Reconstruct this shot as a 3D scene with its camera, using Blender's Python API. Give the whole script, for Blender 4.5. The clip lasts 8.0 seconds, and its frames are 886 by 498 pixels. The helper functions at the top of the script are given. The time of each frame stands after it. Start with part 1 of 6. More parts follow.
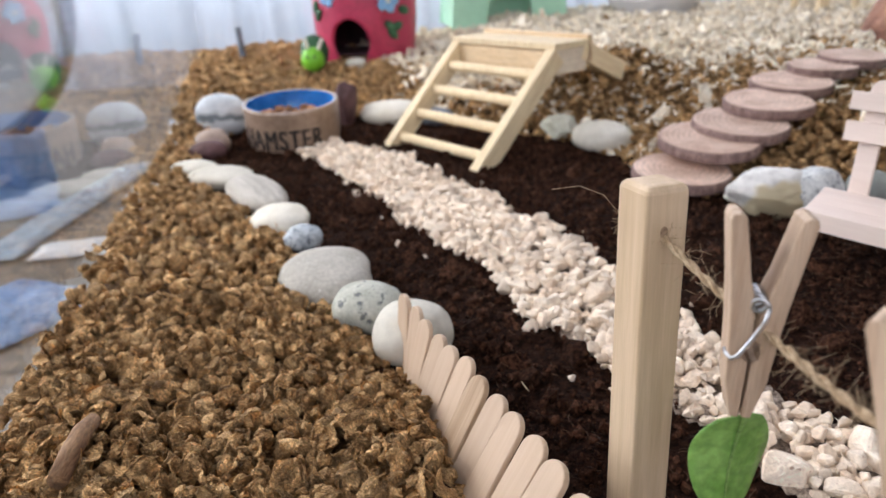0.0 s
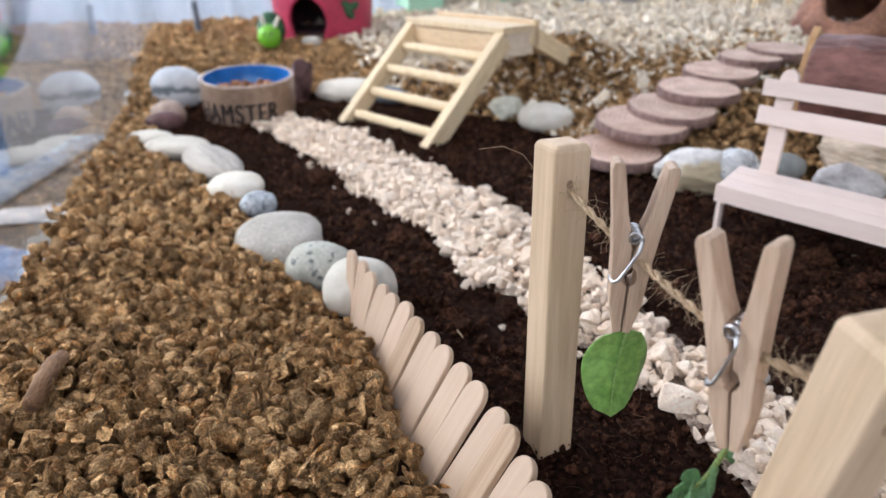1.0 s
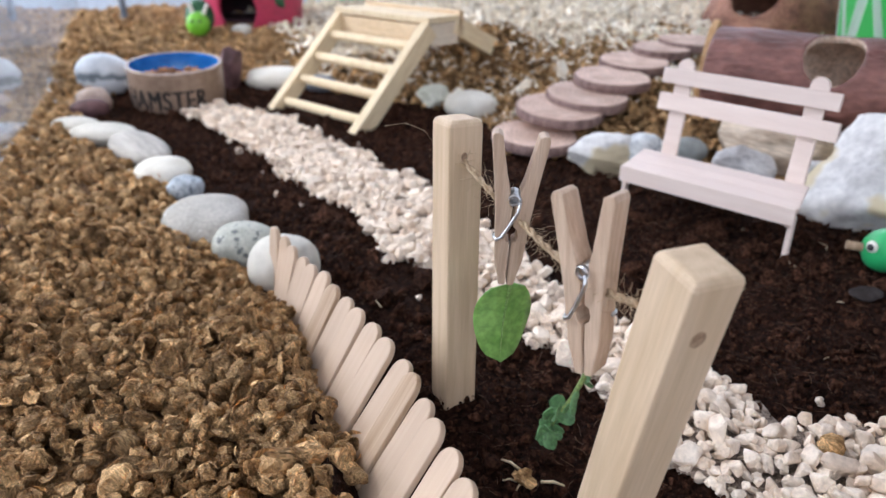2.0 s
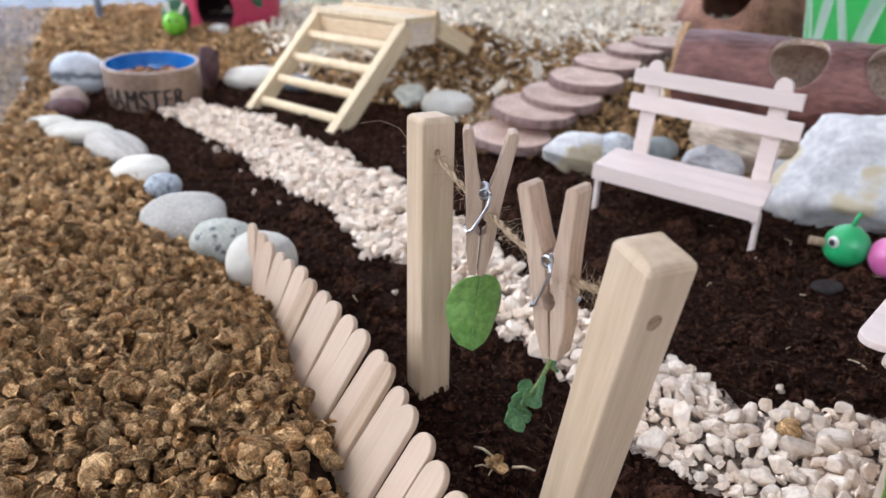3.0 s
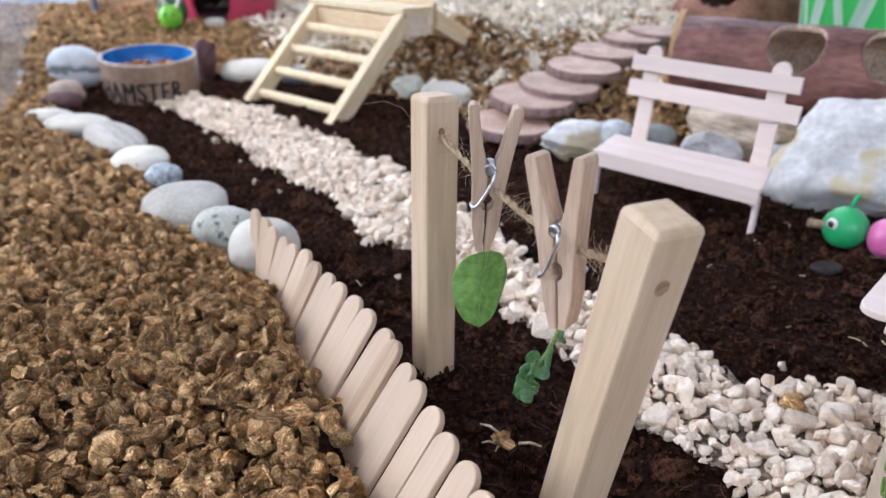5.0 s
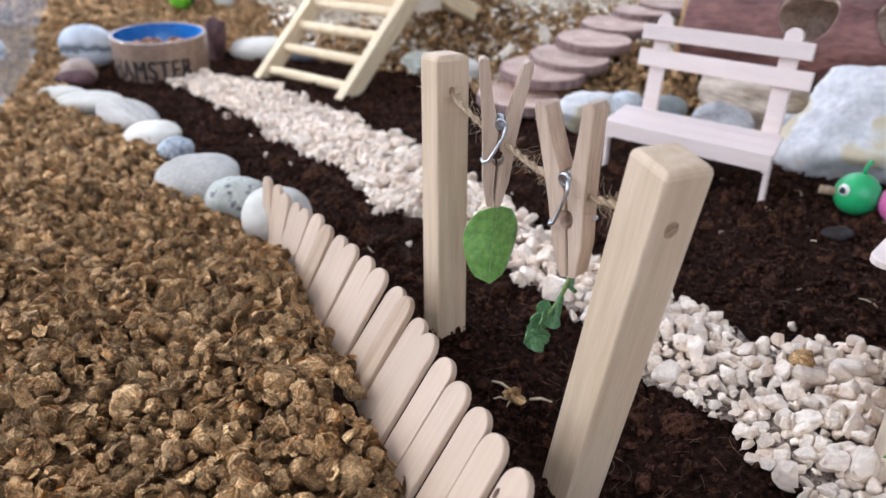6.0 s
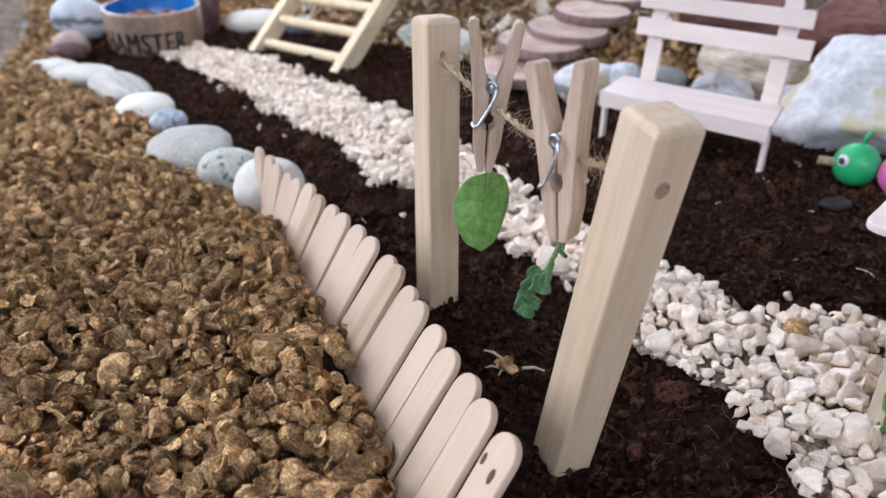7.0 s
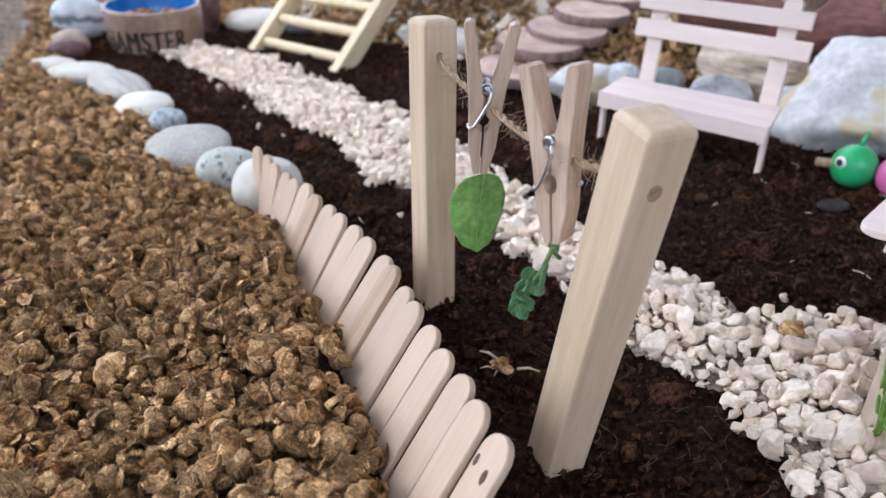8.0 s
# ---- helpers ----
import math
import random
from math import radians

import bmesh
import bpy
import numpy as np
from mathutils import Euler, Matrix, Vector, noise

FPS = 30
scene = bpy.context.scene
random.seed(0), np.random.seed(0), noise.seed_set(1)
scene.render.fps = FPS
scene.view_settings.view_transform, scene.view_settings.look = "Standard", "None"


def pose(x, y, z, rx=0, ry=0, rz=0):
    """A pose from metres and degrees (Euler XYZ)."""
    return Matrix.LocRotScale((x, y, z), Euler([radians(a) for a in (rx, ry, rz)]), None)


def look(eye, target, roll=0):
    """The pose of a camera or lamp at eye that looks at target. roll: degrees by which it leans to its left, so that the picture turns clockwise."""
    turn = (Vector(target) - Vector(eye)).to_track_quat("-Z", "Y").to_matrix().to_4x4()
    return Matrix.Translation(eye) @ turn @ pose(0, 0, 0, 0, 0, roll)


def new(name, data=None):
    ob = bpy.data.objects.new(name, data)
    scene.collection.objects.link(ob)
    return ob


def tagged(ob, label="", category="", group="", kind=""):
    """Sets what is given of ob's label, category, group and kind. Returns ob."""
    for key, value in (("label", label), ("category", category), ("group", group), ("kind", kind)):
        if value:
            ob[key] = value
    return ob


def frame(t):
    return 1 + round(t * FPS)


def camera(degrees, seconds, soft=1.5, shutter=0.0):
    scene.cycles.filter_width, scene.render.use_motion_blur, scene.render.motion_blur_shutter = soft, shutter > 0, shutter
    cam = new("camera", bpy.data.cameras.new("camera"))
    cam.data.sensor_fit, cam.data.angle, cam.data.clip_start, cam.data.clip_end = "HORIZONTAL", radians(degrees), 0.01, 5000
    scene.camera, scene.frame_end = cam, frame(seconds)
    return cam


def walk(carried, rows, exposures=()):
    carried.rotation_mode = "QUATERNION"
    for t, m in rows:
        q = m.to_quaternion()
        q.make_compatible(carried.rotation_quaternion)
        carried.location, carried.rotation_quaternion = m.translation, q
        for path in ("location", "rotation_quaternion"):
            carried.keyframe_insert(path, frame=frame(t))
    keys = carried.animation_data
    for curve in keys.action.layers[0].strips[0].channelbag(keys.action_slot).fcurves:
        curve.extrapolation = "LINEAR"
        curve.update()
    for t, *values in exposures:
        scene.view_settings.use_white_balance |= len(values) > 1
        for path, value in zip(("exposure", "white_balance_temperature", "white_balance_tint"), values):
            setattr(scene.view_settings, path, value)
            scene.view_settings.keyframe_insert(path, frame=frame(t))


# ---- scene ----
cam = camera(64.0, 8.0, soft=1.5)
PATH = [
    (0.0, (0.0113, 0.0074, 0.1356), (0.0098, 0.1926, 0.0603), -2.6),
    (0.5, (0.0100, -0.0064, 0.1381), (0.0141, 0.1777, 0.0602), -1.8),
    (1.0, (0.0153, -0.0191, 0.1362), (0.0261, 0.1641, 0.0568), -0.2),
    (1.5, (0.0219, -0.0287, 0.1364), (0.0423, 0.1531, 0.0556), 0.6),
    (1.7, (0.0228, -0.0336, 0.1366), (0.0463, 0.1476, 0.0553), 0.8),
    (3.0, (0.0240, -0.0457, 0.1374), (0.0567, 0.1342, 0.0565), 1.6),
    (3.5, (0.0260, -0.0486, 0.1361), (0.0604, 0.1310, 0.0551), 1.7),
    (4.0, (0.0260, -0.0496, 0.1354), (0.0619, 0.1296, 0.0541), 1.6),
    (4.5, (0.0241, -0.0484, 0.1347), (0.0593, 0.1307, 0.0532), 1.5),
    (5.8, (0.0183, -0.0517, 0.1289), (0.0493, 0.1271, 0.0448), 0.6),
    (6.0, (0.0200, -0.0535, 0.1273), (0.0506, 0.1246, 0.0415), 0.5),
    (6.5, (0.0230, -0.0558, 0.1238), (0.0533, 0.1207, 0.0348), 0.5),
    (7.0, (0.0227, -0.0530, 0.1235), (0.0528, 0.1224, 0.0323), 0.4),
    (7.5, (0.0234, -0.0519, 0.1227), (0.0531, 0.1230, 0.0303), 0.5),
    (8.0, (0.0240, -0.0534, 0.1242), (0.0539, 0.1219, 0.0327), 0.6),
]
walk(cam, [(t, look(eye, target, roll)) for t, eye, target, roll in PATH],
     exposures=[(0.0, 0.12, 6750, 10), (1.0, 0.15, 6450, 10), (3.0, 0.19, 6150, 10), (8.0, 0.20, 5900, 10)])

# a compact camera's shallow focus, held near the clothes line
cam.data.dof.use_dof = True
cam.data.dof.focus_distance = 0.178
cam.data.dof.aperture_fstop = 19.5

# ---- world and light: an overcast day through a wide window on one side of the room ----
world = bpy.data.worlds.new("world")
scene.world = world
world.use_nodes = True
wn = world.node_tree
sky = wn.nodes.new("ShaderNodeTexSky")
sky.sky_type = "NISHITA"
sky.sun_disc = False
sky.sun_elevation = radians(40)
sky.sun_rotation = radians(-70)
wn.links.new(sky.outputs[0], wn.nodes["Background"].inputs[0])
wn.nodes["Background"].inputs[1].default_value = 0.12

sun_data = bpy.data.lights.new("sun", "SUN")
sun_data.energy, sun_data.angle, sun_data.color = 0.8, radians(12), (1.0, 0.96, 0.9)
sun = new("sun", sun_data)
sun.matrix_world = look((-3, 1, 2.6), (0, 0.3, 0))


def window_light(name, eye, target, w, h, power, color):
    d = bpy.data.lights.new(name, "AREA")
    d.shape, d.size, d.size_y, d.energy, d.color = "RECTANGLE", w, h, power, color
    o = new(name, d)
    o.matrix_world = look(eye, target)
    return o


window_light("window_light_side", (-1.77, 1.10, 0.95), (0, 1.10, 0.5), 1.8, 1.5, 32, (0.835, 0.868, 1.0))
window_light("window_light_far", (0.0, 2.02, 0.85), (0.0, 0, 0.5), 2.6, 1.5, 78, (0.835, 0.868, 1.0))
# added fill for camera-facing sides, set in a window assumed behind the camera
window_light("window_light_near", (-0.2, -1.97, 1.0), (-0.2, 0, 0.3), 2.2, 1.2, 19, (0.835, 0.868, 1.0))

# ---- helpers of this scene ----


def mesh_from(name, verts, faces, material, smooth=True):
    me = bpy.data.meshes.new(name)
    me.from_pydata([tuple(v) for v in verts] if not isinstance(verts, np.ndarray) else verts.tolist(), [], faces.tolist() if isinstance(faces, np.ndarray) else faces)
    me.materials.append(material)
    if smooth:
        me.polygons.foreach_set("use_smooth", [True] * len(me.polygons))
    me.update()
    return me


def part(name, bm, material, parent=None, label="", smooth=False):
    """One bmesh as one object, under its thing or part where there is one."""
    me = bpy.data.meshes.new(name)
    bm.to_mesh(me)
    bm.free()
    me.materials.append(material)
    if smooth:
        me.polygons.foreach_set("use_smooth", [True] * len(me.polygons))
    ob = new(name, me)
    if parent:
        ob.parent = parent
    if label:
        tagged(ob, label)
    return ob


def part_me(name, me, parent=None, label=""):
    ob = new(name, me)
    if parent:
        ob.parent = parent
    if label:
        tagged(ob, label)
    return ob


def thing(name, m, label, category, group="", kind=""):
    ob = new(name)
    ob.empty_display_size = 0.01
    ob.matrix_world = m
    return tagged(ob, label, category, group, kind)


def box(sx, sy, sz, at=(0, 0, 0), bevel=0.0006, turn=None):
    bm = bmesh.new()
    bmesh.ops.create_cube(bm, size=1, matrix=Matrix.Diagonal((sx, sy, sz, 1)))
    if bevel:
        bmesh.ops.bevel(bm, geom=bm.edges[:], offset=bevel, segments=2, profile=0.5, affect="EDGES")
    m = Matrix.Translation(at)
    if turn is not None:
        m = m @ turn
    bmesh.ops.transform(bm, matrix=m, verts=bm.verts[:])
    return bm


def rod(a, b, r, seg=14, bevel=0.0):
    a, b = Vector(a), Vector(b)
    bm = bmesh.new()
    d = b - a
    m = Matrix.Translation((a + b) / 2) @ d.to_track_quat("Z", "Y").to_matrix().to_4x4()
    bmesh.ops.create_cone(bm, cap_ends=True, segments=seg, radius1=r, radius2=r, depth=d.length, matrix=m)
    return bm


def tube_arrays(pts, r, seg=8):
    """A round wire along a line of points; r may be a list."""
    pts = [Vector(p) for p in pts]
    n = len(pts)
    rs = r if isinstance(r, (list, tuple)) else [r] * n
    V, Fc = [], []
    t0 = (pts[1] - pts[0]).normalized()
    up = Vector((0, 0, 1)) if abs(t0.z) < 0.9 else Vector((1, 0, 0))
    nrm = t0.cross(up).normalized()
    for i, p in enumerate(pts):
        t = (pts[min(i + 1, n - 1)] - pts[max(i - 1, 0)]).normalized()
        nrm = (nrm - t * nrm.dot(t)).normalized()
        bn = t.cross(nrm)
        for k in range(seg):
            a = 2 * math.pi * k / seg
            V.append(p + (nrm * math.cos(a) + bn * math.sin(a)) * rs[i])
    for i in range(n - 1):
        for k in range(seg):
            Fc.append((i * seg + k, i * seg + (k + 1) % seg, (i + 1) * seg + (k + 1) % seg, (i + 1) * seg + k))
    Fc.append(tuple(range(seg))[::-1])
    Fc.append(tuple((n - 1) * seg + k for k in range(seg)))
    return V, Fc


def tube(name, pts, r, material, seg=8):
    V, Fc = tube_arrays(pts, r, seg)
    return mesh_from(name, V, Fc, material)


def lathe(profile, seg=64):
    """Turns a line of (radius, z) round the z axis."""
    bm = bmesh.new()
    rings = []
    for r, z in profile:
        if r < 1e-6:
            rings.append([bm.verts.new((0, 0, z))])
        else:
            rings.append([bm.verts.new((r * math.cos(2 * math.pi * k / seg), r * math.sin(2 * math.pi * k / seg), z)) for k in range(seg)])
    for a, b in zip(rings, rings[1:]):
        for k in range(seg):
            q = [a[k % len(a)], a[(k + 1) % len(a)], b[(k + 1) % len(b)], b[k % len(b)]]
            q = list(dict.fromkeys(q))
            if len(q) > 2:
                bm.faces.new(q)
    bmesh.ops.recalc_face_normals(bm, faces=bm.faces[:])
    return bm


def prism(outline, depth, bevel=0.0003):
    """An outline in the x-z plane, extruded evenly about y = 0."""
    bm = bmesh.new()
    f = bm.faces.new([bm.verts.new((x, -depth / 2, z)) for x, z in outline])
    ex = bmesh.ops.extrude_face_region(bm, geom=[f])
    bmesh.ops.translate(bm, vec=(0, depth, 0), verts=[v for v in ex["geom"] if isinstance(v, bmesh.types.BMVert)])
    bmesh.ops.recalc_face_normals(bm, faces=bm.faces[:])
    if bevel:
        sharp = [e for e in bm.edges if len(e.link_faces) == 2 and e.calc_face_angle(0) > 0.9]
        bmesh.ops.bevel(bm, geom=sharp, offset=bevel, segments=2, profile=0.5, affect="EDGES")
    return bm


def sphere(r, at=(0, 0, 0), sub=3, scale=(1, 1, 1)):
    bm = bmesh.new()
    bmesh.ops.create_icosphere(bm, subdivisions=sub, radius=r, matrix=Matrix.Translation(at) @ Matrix.Diagonal((*scale, 1)))
    return bm


# ---- materials ----


def mat(name, c1, c2, rough=0.6, scale=150.0, stretch=(1, 1, 1), bump=0.3, depth=0.0006, island=0.0, per_object=0.0,
        fine=6.0, fine_mix=0.35, metal=0.0, spec=0.5, coat=0.0, spots=None, sheen=0.0, sub=0.0, lo=0.35, hi=0.65):
    """A surface that runs between two colours at two scales of grain, with fine relief. spots: (colour, scale, threshold)."""
    m = bpy.data.materials.new(name)
    m.use_nodes = True
    nt = m.node_tree
    N, L = nt.nodes, nt.links
    bsdf = N["Principled BSDF"]
    tc = N.new("ShaderNodeTexCoord")
    mp = N.new("ShaderNodeMapping")
    mp.inputs["Scale"].default_value = stretch
    L.new(tc.outputs["Object"], mp.inputs["Vector"])
    shift = N.new("ShaderNodeVectorMath")
    shift.operation = "ADD"
    info = N.new("ShaderNodeObjectInfo")
    if per_object:
        mul = N.new("ShaderNodeMath")
        mul.operation = "MULTIPLY"
        mul.inputs[1].default_value = 7.0
        L.new(info.outputs["Random"], mul.inputs[0])
        L.new(mul.outputs[0], shift.inputs[1])
    L.new(mp.outputs[0], shift.inputs[0])
    n1 = N.new("ShaderNodeTexNoise")
    n1.inputs["Scale"].default_value, n1.inputs["Detail"].default_value = scale, 6
    n2 = N.new("ShaderNodeTexNoise")
    n2.inputs["Scale"].default_value, n2.inputs["Detail"].default_value = scale * fine, 4
    for n in (n1, n2):
        L.new(shift.outputs[0], n.inputs["Vector"])
    ramp = N.new("ShaderNodeValToRGB")
    ramp.color_ramp.elements[0].position, ramp.color_ramp.elements[1].position = lo, hi
    ramp.color_ramp.elements[0].color, ramp.color_ramp.elements[1].color = (*c1, 1), (*c2, 1)
    L.new(n1.outputs["Fac"], ramp.inputs["Fac"])
    fac = N.new("ShaderNodeMapRange")
    fac.inputs["From Min"].default_value, fac.inputs["From Max"].default_value = 0.3, 0.7
    fac.inputs["To Min"].default_value, fac.inputs["To Max"].default_value = 1 - fine_mix, 1 + fine_mix
    L.new(n2.outputs["Fac"], fac.inputs["Value"])
    hsv = N.new("ShaderNodeHueSaturation")
    L.new(ramp.outputs["Color"], hsv.inputs["Color"])
    value = fac.outputs[0]
    for amount, source in ((island, "island"), (per_object, "object")):
        if amount:
            if source == "island":
                src = N.new("ShaderNodeNewGeometry").outputs["Random Per Island"]
            else:
                src = info.outputs["Random"]
            mr = N.new("ShaderNodeMapRange")
            mr.inputs["To Min"].default_value, mr.inputs["To Max"].default_value = 1 - amount, 1 + amount
            L.new(src, mr.inputs["Value"])
            mm = N.new("ShaderNodeMath")
            mm.operation = "MULTIPLY"
            L.new(value, mm.inputs[0])
            L.new(mr.outputs[0], mm.inputs[1])
            value = mm.outputs[0]
    L.new(value, hsv.inputs["Value"])
    color = hsv.outputs["Color"]
    if spots:
        sc, ss, th = spots
        ns = N.new("ShaderNodeTexNoise")
        ns.inputs["Scale"].default_value, ns.inputs["Detail"].default_value = ss, 3
        L.new(shift.outputs[0], ns.inputs["Vector"])
        rs = N.new("ShaderNodeValToRGB")
        rs.color_ramp.elements[0].position, rs.color_ramp.elements[1].position = th, th + 0.05
        L.new(ns.outputs["Fac"], rs.inputs["Fac"])
        mx = N.new("ShaderNodeMixRGB")
        mx.inputs["Color2"].default_value = (*sc, 1)
        L.new(rs.outputs["Color"], mx.inputs["Fac"])
        L.new(color, mx.inputs["Color1"])
        color = mx.outputs["Color"]
    L.new(color, bsdf.inputs["Base Color"])
    bp = N.new("ShaderNodeBump")
    bp.inputs["Strength"].default_value, bp.inputs["Distance"].default_value = bump, depth
    add = N.new("ShaderNodeMath")
    add.operation = "ADD"
    L.new(n1.outputs["Fac"], add.inputs[0])
    L.new(n2.outputs["Fac"], add.inputs[1])
    L.new(add.outputs[0], bp.inputs["Height"])
    if bump:
        L.new(bp.outputs["Normal"], bsdf.inputs["Normal"])
    bsdf.inputs["Roughness"].default_value = rough
    bsdf.inputs["Metallic"].default_value = metal
    bsdf.inputs["Specular IOR Level"].default_value = spec
    bsdf.inputs["Coat Weight"].default_value = coat
    bsdf.inputs["Sheen Weight"].default_value = sheen
    if sub:
        bsdf.inputs["Subsurface Weight"].default_value = sub
        bsdf.inputs["Subsurface Radius"].default_value = (0.002, 0.001, 0.0005)
    return m




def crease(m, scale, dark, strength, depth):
    """Adds crinkled folds: thin wandering creases that dent the surface and have their shade multiplied into the
    colour, turned differently on each piece.
    """
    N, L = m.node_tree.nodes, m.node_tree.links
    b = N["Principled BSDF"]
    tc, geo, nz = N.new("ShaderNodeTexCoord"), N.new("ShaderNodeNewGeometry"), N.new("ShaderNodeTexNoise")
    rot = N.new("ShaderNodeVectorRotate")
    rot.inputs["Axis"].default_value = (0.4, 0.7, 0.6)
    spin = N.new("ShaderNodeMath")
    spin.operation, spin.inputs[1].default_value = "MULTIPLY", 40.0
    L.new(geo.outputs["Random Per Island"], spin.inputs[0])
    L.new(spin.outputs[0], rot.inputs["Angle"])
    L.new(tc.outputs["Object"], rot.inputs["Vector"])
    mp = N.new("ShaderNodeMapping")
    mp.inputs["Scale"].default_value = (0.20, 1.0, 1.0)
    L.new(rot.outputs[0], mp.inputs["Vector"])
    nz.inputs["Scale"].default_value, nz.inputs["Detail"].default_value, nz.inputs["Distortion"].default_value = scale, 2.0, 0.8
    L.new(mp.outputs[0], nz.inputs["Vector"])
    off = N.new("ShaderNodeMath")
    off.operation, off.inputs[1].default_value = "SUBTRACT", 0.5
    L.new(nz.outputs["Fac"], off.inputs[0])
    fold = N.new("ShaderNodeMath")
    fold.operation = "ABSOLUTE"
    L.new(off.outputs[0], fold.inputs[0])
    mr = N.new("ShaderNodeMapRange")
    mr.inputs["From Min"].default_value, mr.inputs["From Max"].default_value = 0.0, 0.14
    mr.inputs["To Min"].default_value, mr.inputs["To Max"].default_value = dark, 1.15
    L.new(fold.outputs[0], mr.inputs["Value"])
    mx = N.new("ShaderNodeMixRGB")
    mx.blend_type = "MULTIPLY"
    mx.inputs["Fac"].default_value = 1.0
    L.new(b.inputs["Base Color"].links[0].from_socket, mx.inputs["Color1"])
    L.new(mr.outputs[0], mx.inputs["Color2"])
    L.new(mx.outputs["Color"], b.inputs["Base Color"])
    bp = N.new("ShaderNodeBump")
    bp.inputs["Strength"].default_value, bp.inputs["Distance"].default_value = strength, depth
    L.new(mr.outputs[0], bp.inputs["Height"])
    L.new(b.inputs["Normal"].links[0].from_socket, bp.inputs["Normal"])
    L.new(bp.outputs["Normal"], b.inputs["Normal"])


HUSK_LOOK = dict(rough=0.72, scale=230, bump=0.6, depth=0.0007, fine=7, fine_mix=0.24, spec=0.22)
M_HUSK = mat("husk", (0.31, 0.163, 0.061), (0.76, 0.486, 0.232), island=0.40, **HUSK_LOOK)
M_HUSK_PIECE = mat("husk_piece", (0.31, 0.163, 0.061), (0.76, 0.486, 0.232), island=0.22, per_object=0.22, **HUSK_LOOK)
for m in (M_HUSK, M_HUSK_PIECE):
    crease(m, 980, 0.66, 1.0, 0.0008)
M_HUSK_BED = mat("husk_bed", (0.14, 0.07, 0.025), (0.36, 0.20, 0.08), 0.85, 160, bump=1.0, depth=0.003, fine=4)
M_SOIL = mat("soil", (0.012, 0.0048, 0.0028), (0.046, 0.0190, 0.0108), 0.95, 420, bump=1.0, depth=0.0025, fine=5, fine_mix=0.5, spec=0.08)
M_CRUMB = mat("soil_crumb", (0.012, 0.0047, 0.0027), (0.095, 0.040, 0.0225), 0.95, 700, bump=0.8, depth=0.0008, island=0.5, spec=0.08)
M_FIBRE = mat("soil_fibre", (0.06, 0.025, 0.012), (0.17, 0.085, 0.04), 0.8, 300, bump=0.0, island=0.6)
M_STRAW = mat("straw_bit", (0.5, 0.38, 0.22), (0.7, 0.58, 0.38), 0.7, 400, bump=0.3, island=0.3)
GRAVEL_LOOK = dict(rough=0.85, scale=110, bump=0.6, depth=0.0007, fine=8, fine_mix=0.12, spots=((0.58, 0.42, 0.32), 300, 0.67))
M_GRAVEL = mat("white_gravel", (0.71, 0.560, 0.425), (0.90, 0.780, 0.642), island=0.16, **GRAVEL_LOOK)
M_GRAVEL_PIECE = mat("white_gravel_piece", (0.71, 0.560, 0.425), (0.90, 0.780, 0.642), per_object=0.16, **GRAVEL_LOOK)
M_GRIT = mat("gravel_grit", (0.16, 0.11, 0.08), (0.50, 0.40, 0.32), 0.9, 420, bump=1.0, depth=0.0012, fine=4, fine_mix=0.3)
M_CHIP = mat("pale_chips", (0.70, 0.58, 0.41), (0.93, 0.86, 0.73), 0.85, 160, bump=0.4, island=0.25)
M_CHIP_BED = mat("pale_bedding", (0.60, 0.49, 0.35), (0.82, 0.73, 0.59), 0.9, 120, bump=1.0, depth=0.003)
M_POST = mat("post_wood", (0.57, 0.418, 0.265), (0.66, 0.502, 0.340), 0.6, 70, stretch=(6, 6, 0.35), bump=0.25, depth=0.0003, fine=5, fine_mix=0.05, per_object=0.05, spec=0.35)
M_LADDER = mat("ladder_wood", (0.77, 0.59, 0.35), (0.87, 0.71, 0.46), 0.6, 80, stretch=(5, 5, 0.5), bump=0.3, depth=0.0004, fine=5, fine_mix=0.07, per_object=0.05)
M_ENDGRAIN = mat("end_grain", (0.70, 0.57, 0.42), (0.82, 0.70, 0.55), 0.7, 60, stretch=(1, 0.6, 7), bump=0.3, depth=0.0004, fine=4, fine_mix=0.1)
M_BOARD = mat("board_wood", (0.70, 0.50, 0.28), (0.82, 0.63, 0.40), 0.6, 70, stretch=(0.5, 6, 6), bump=0.3, depth=0.0004, fine=4, fine_mix=0.12)
M_STICK = mat("stick_wood", (0.485, 0.352, 0.243), (0.525, 0.388, 0.276), 0.62, 90, stretch=(6, 6, 0.25), bump=0.2, depth=0.0002, fine=5, fine_mix=0.022, per_object=0.07)
M_STICK_BROWN = mat("brown_stick_wood", (0.33, 0.215, 0.125), (0.47, 0.335, 0.22), 0.62, 90, stretch=(6, 6, 0.25), bump=0.2, depth=0.0002, fine=5, fine_mix=0.06)
M_KNOT_HOLE = mat("knot_and_hole", (0.24, 0.145, 0.085), (0.40, 0.27, 0.17), 0.7, 300, bump=0.2)
M_DARKKNOT = mat("dark_knot", (0.035, 0.015, 0.008), (0.12, 0.06, 0.03), 0.7, 400, bump=0.2)
M_BENCH = mat("bench_wood", (0.75, 0.61, 0.53), (0.80, 0.665, 0.585), 0.6, 60, stretch=(0.4, 5, 5), bump=0.2, depth=0.0002, fine=5, fine_mix=0.025, per_object=0.05)
M_PIN = mat("peg_wood", (0.48, 0.335, 0.228), (0.585, 0.435, 0.312), 0.6, 110, stretch=(6, 6, 0.4), bump=0.3, depth=0.0003, fine=5, fine_mix=0.1, per_object=0.06)
M_STEEL = mat("spring_steel", (0.55, 0.56, 0.58), (0.72, 0.73, 0.75), 0.28, 400, bump=0.05, depth=0.0001, metal=1.0, fine_mix=0.1)
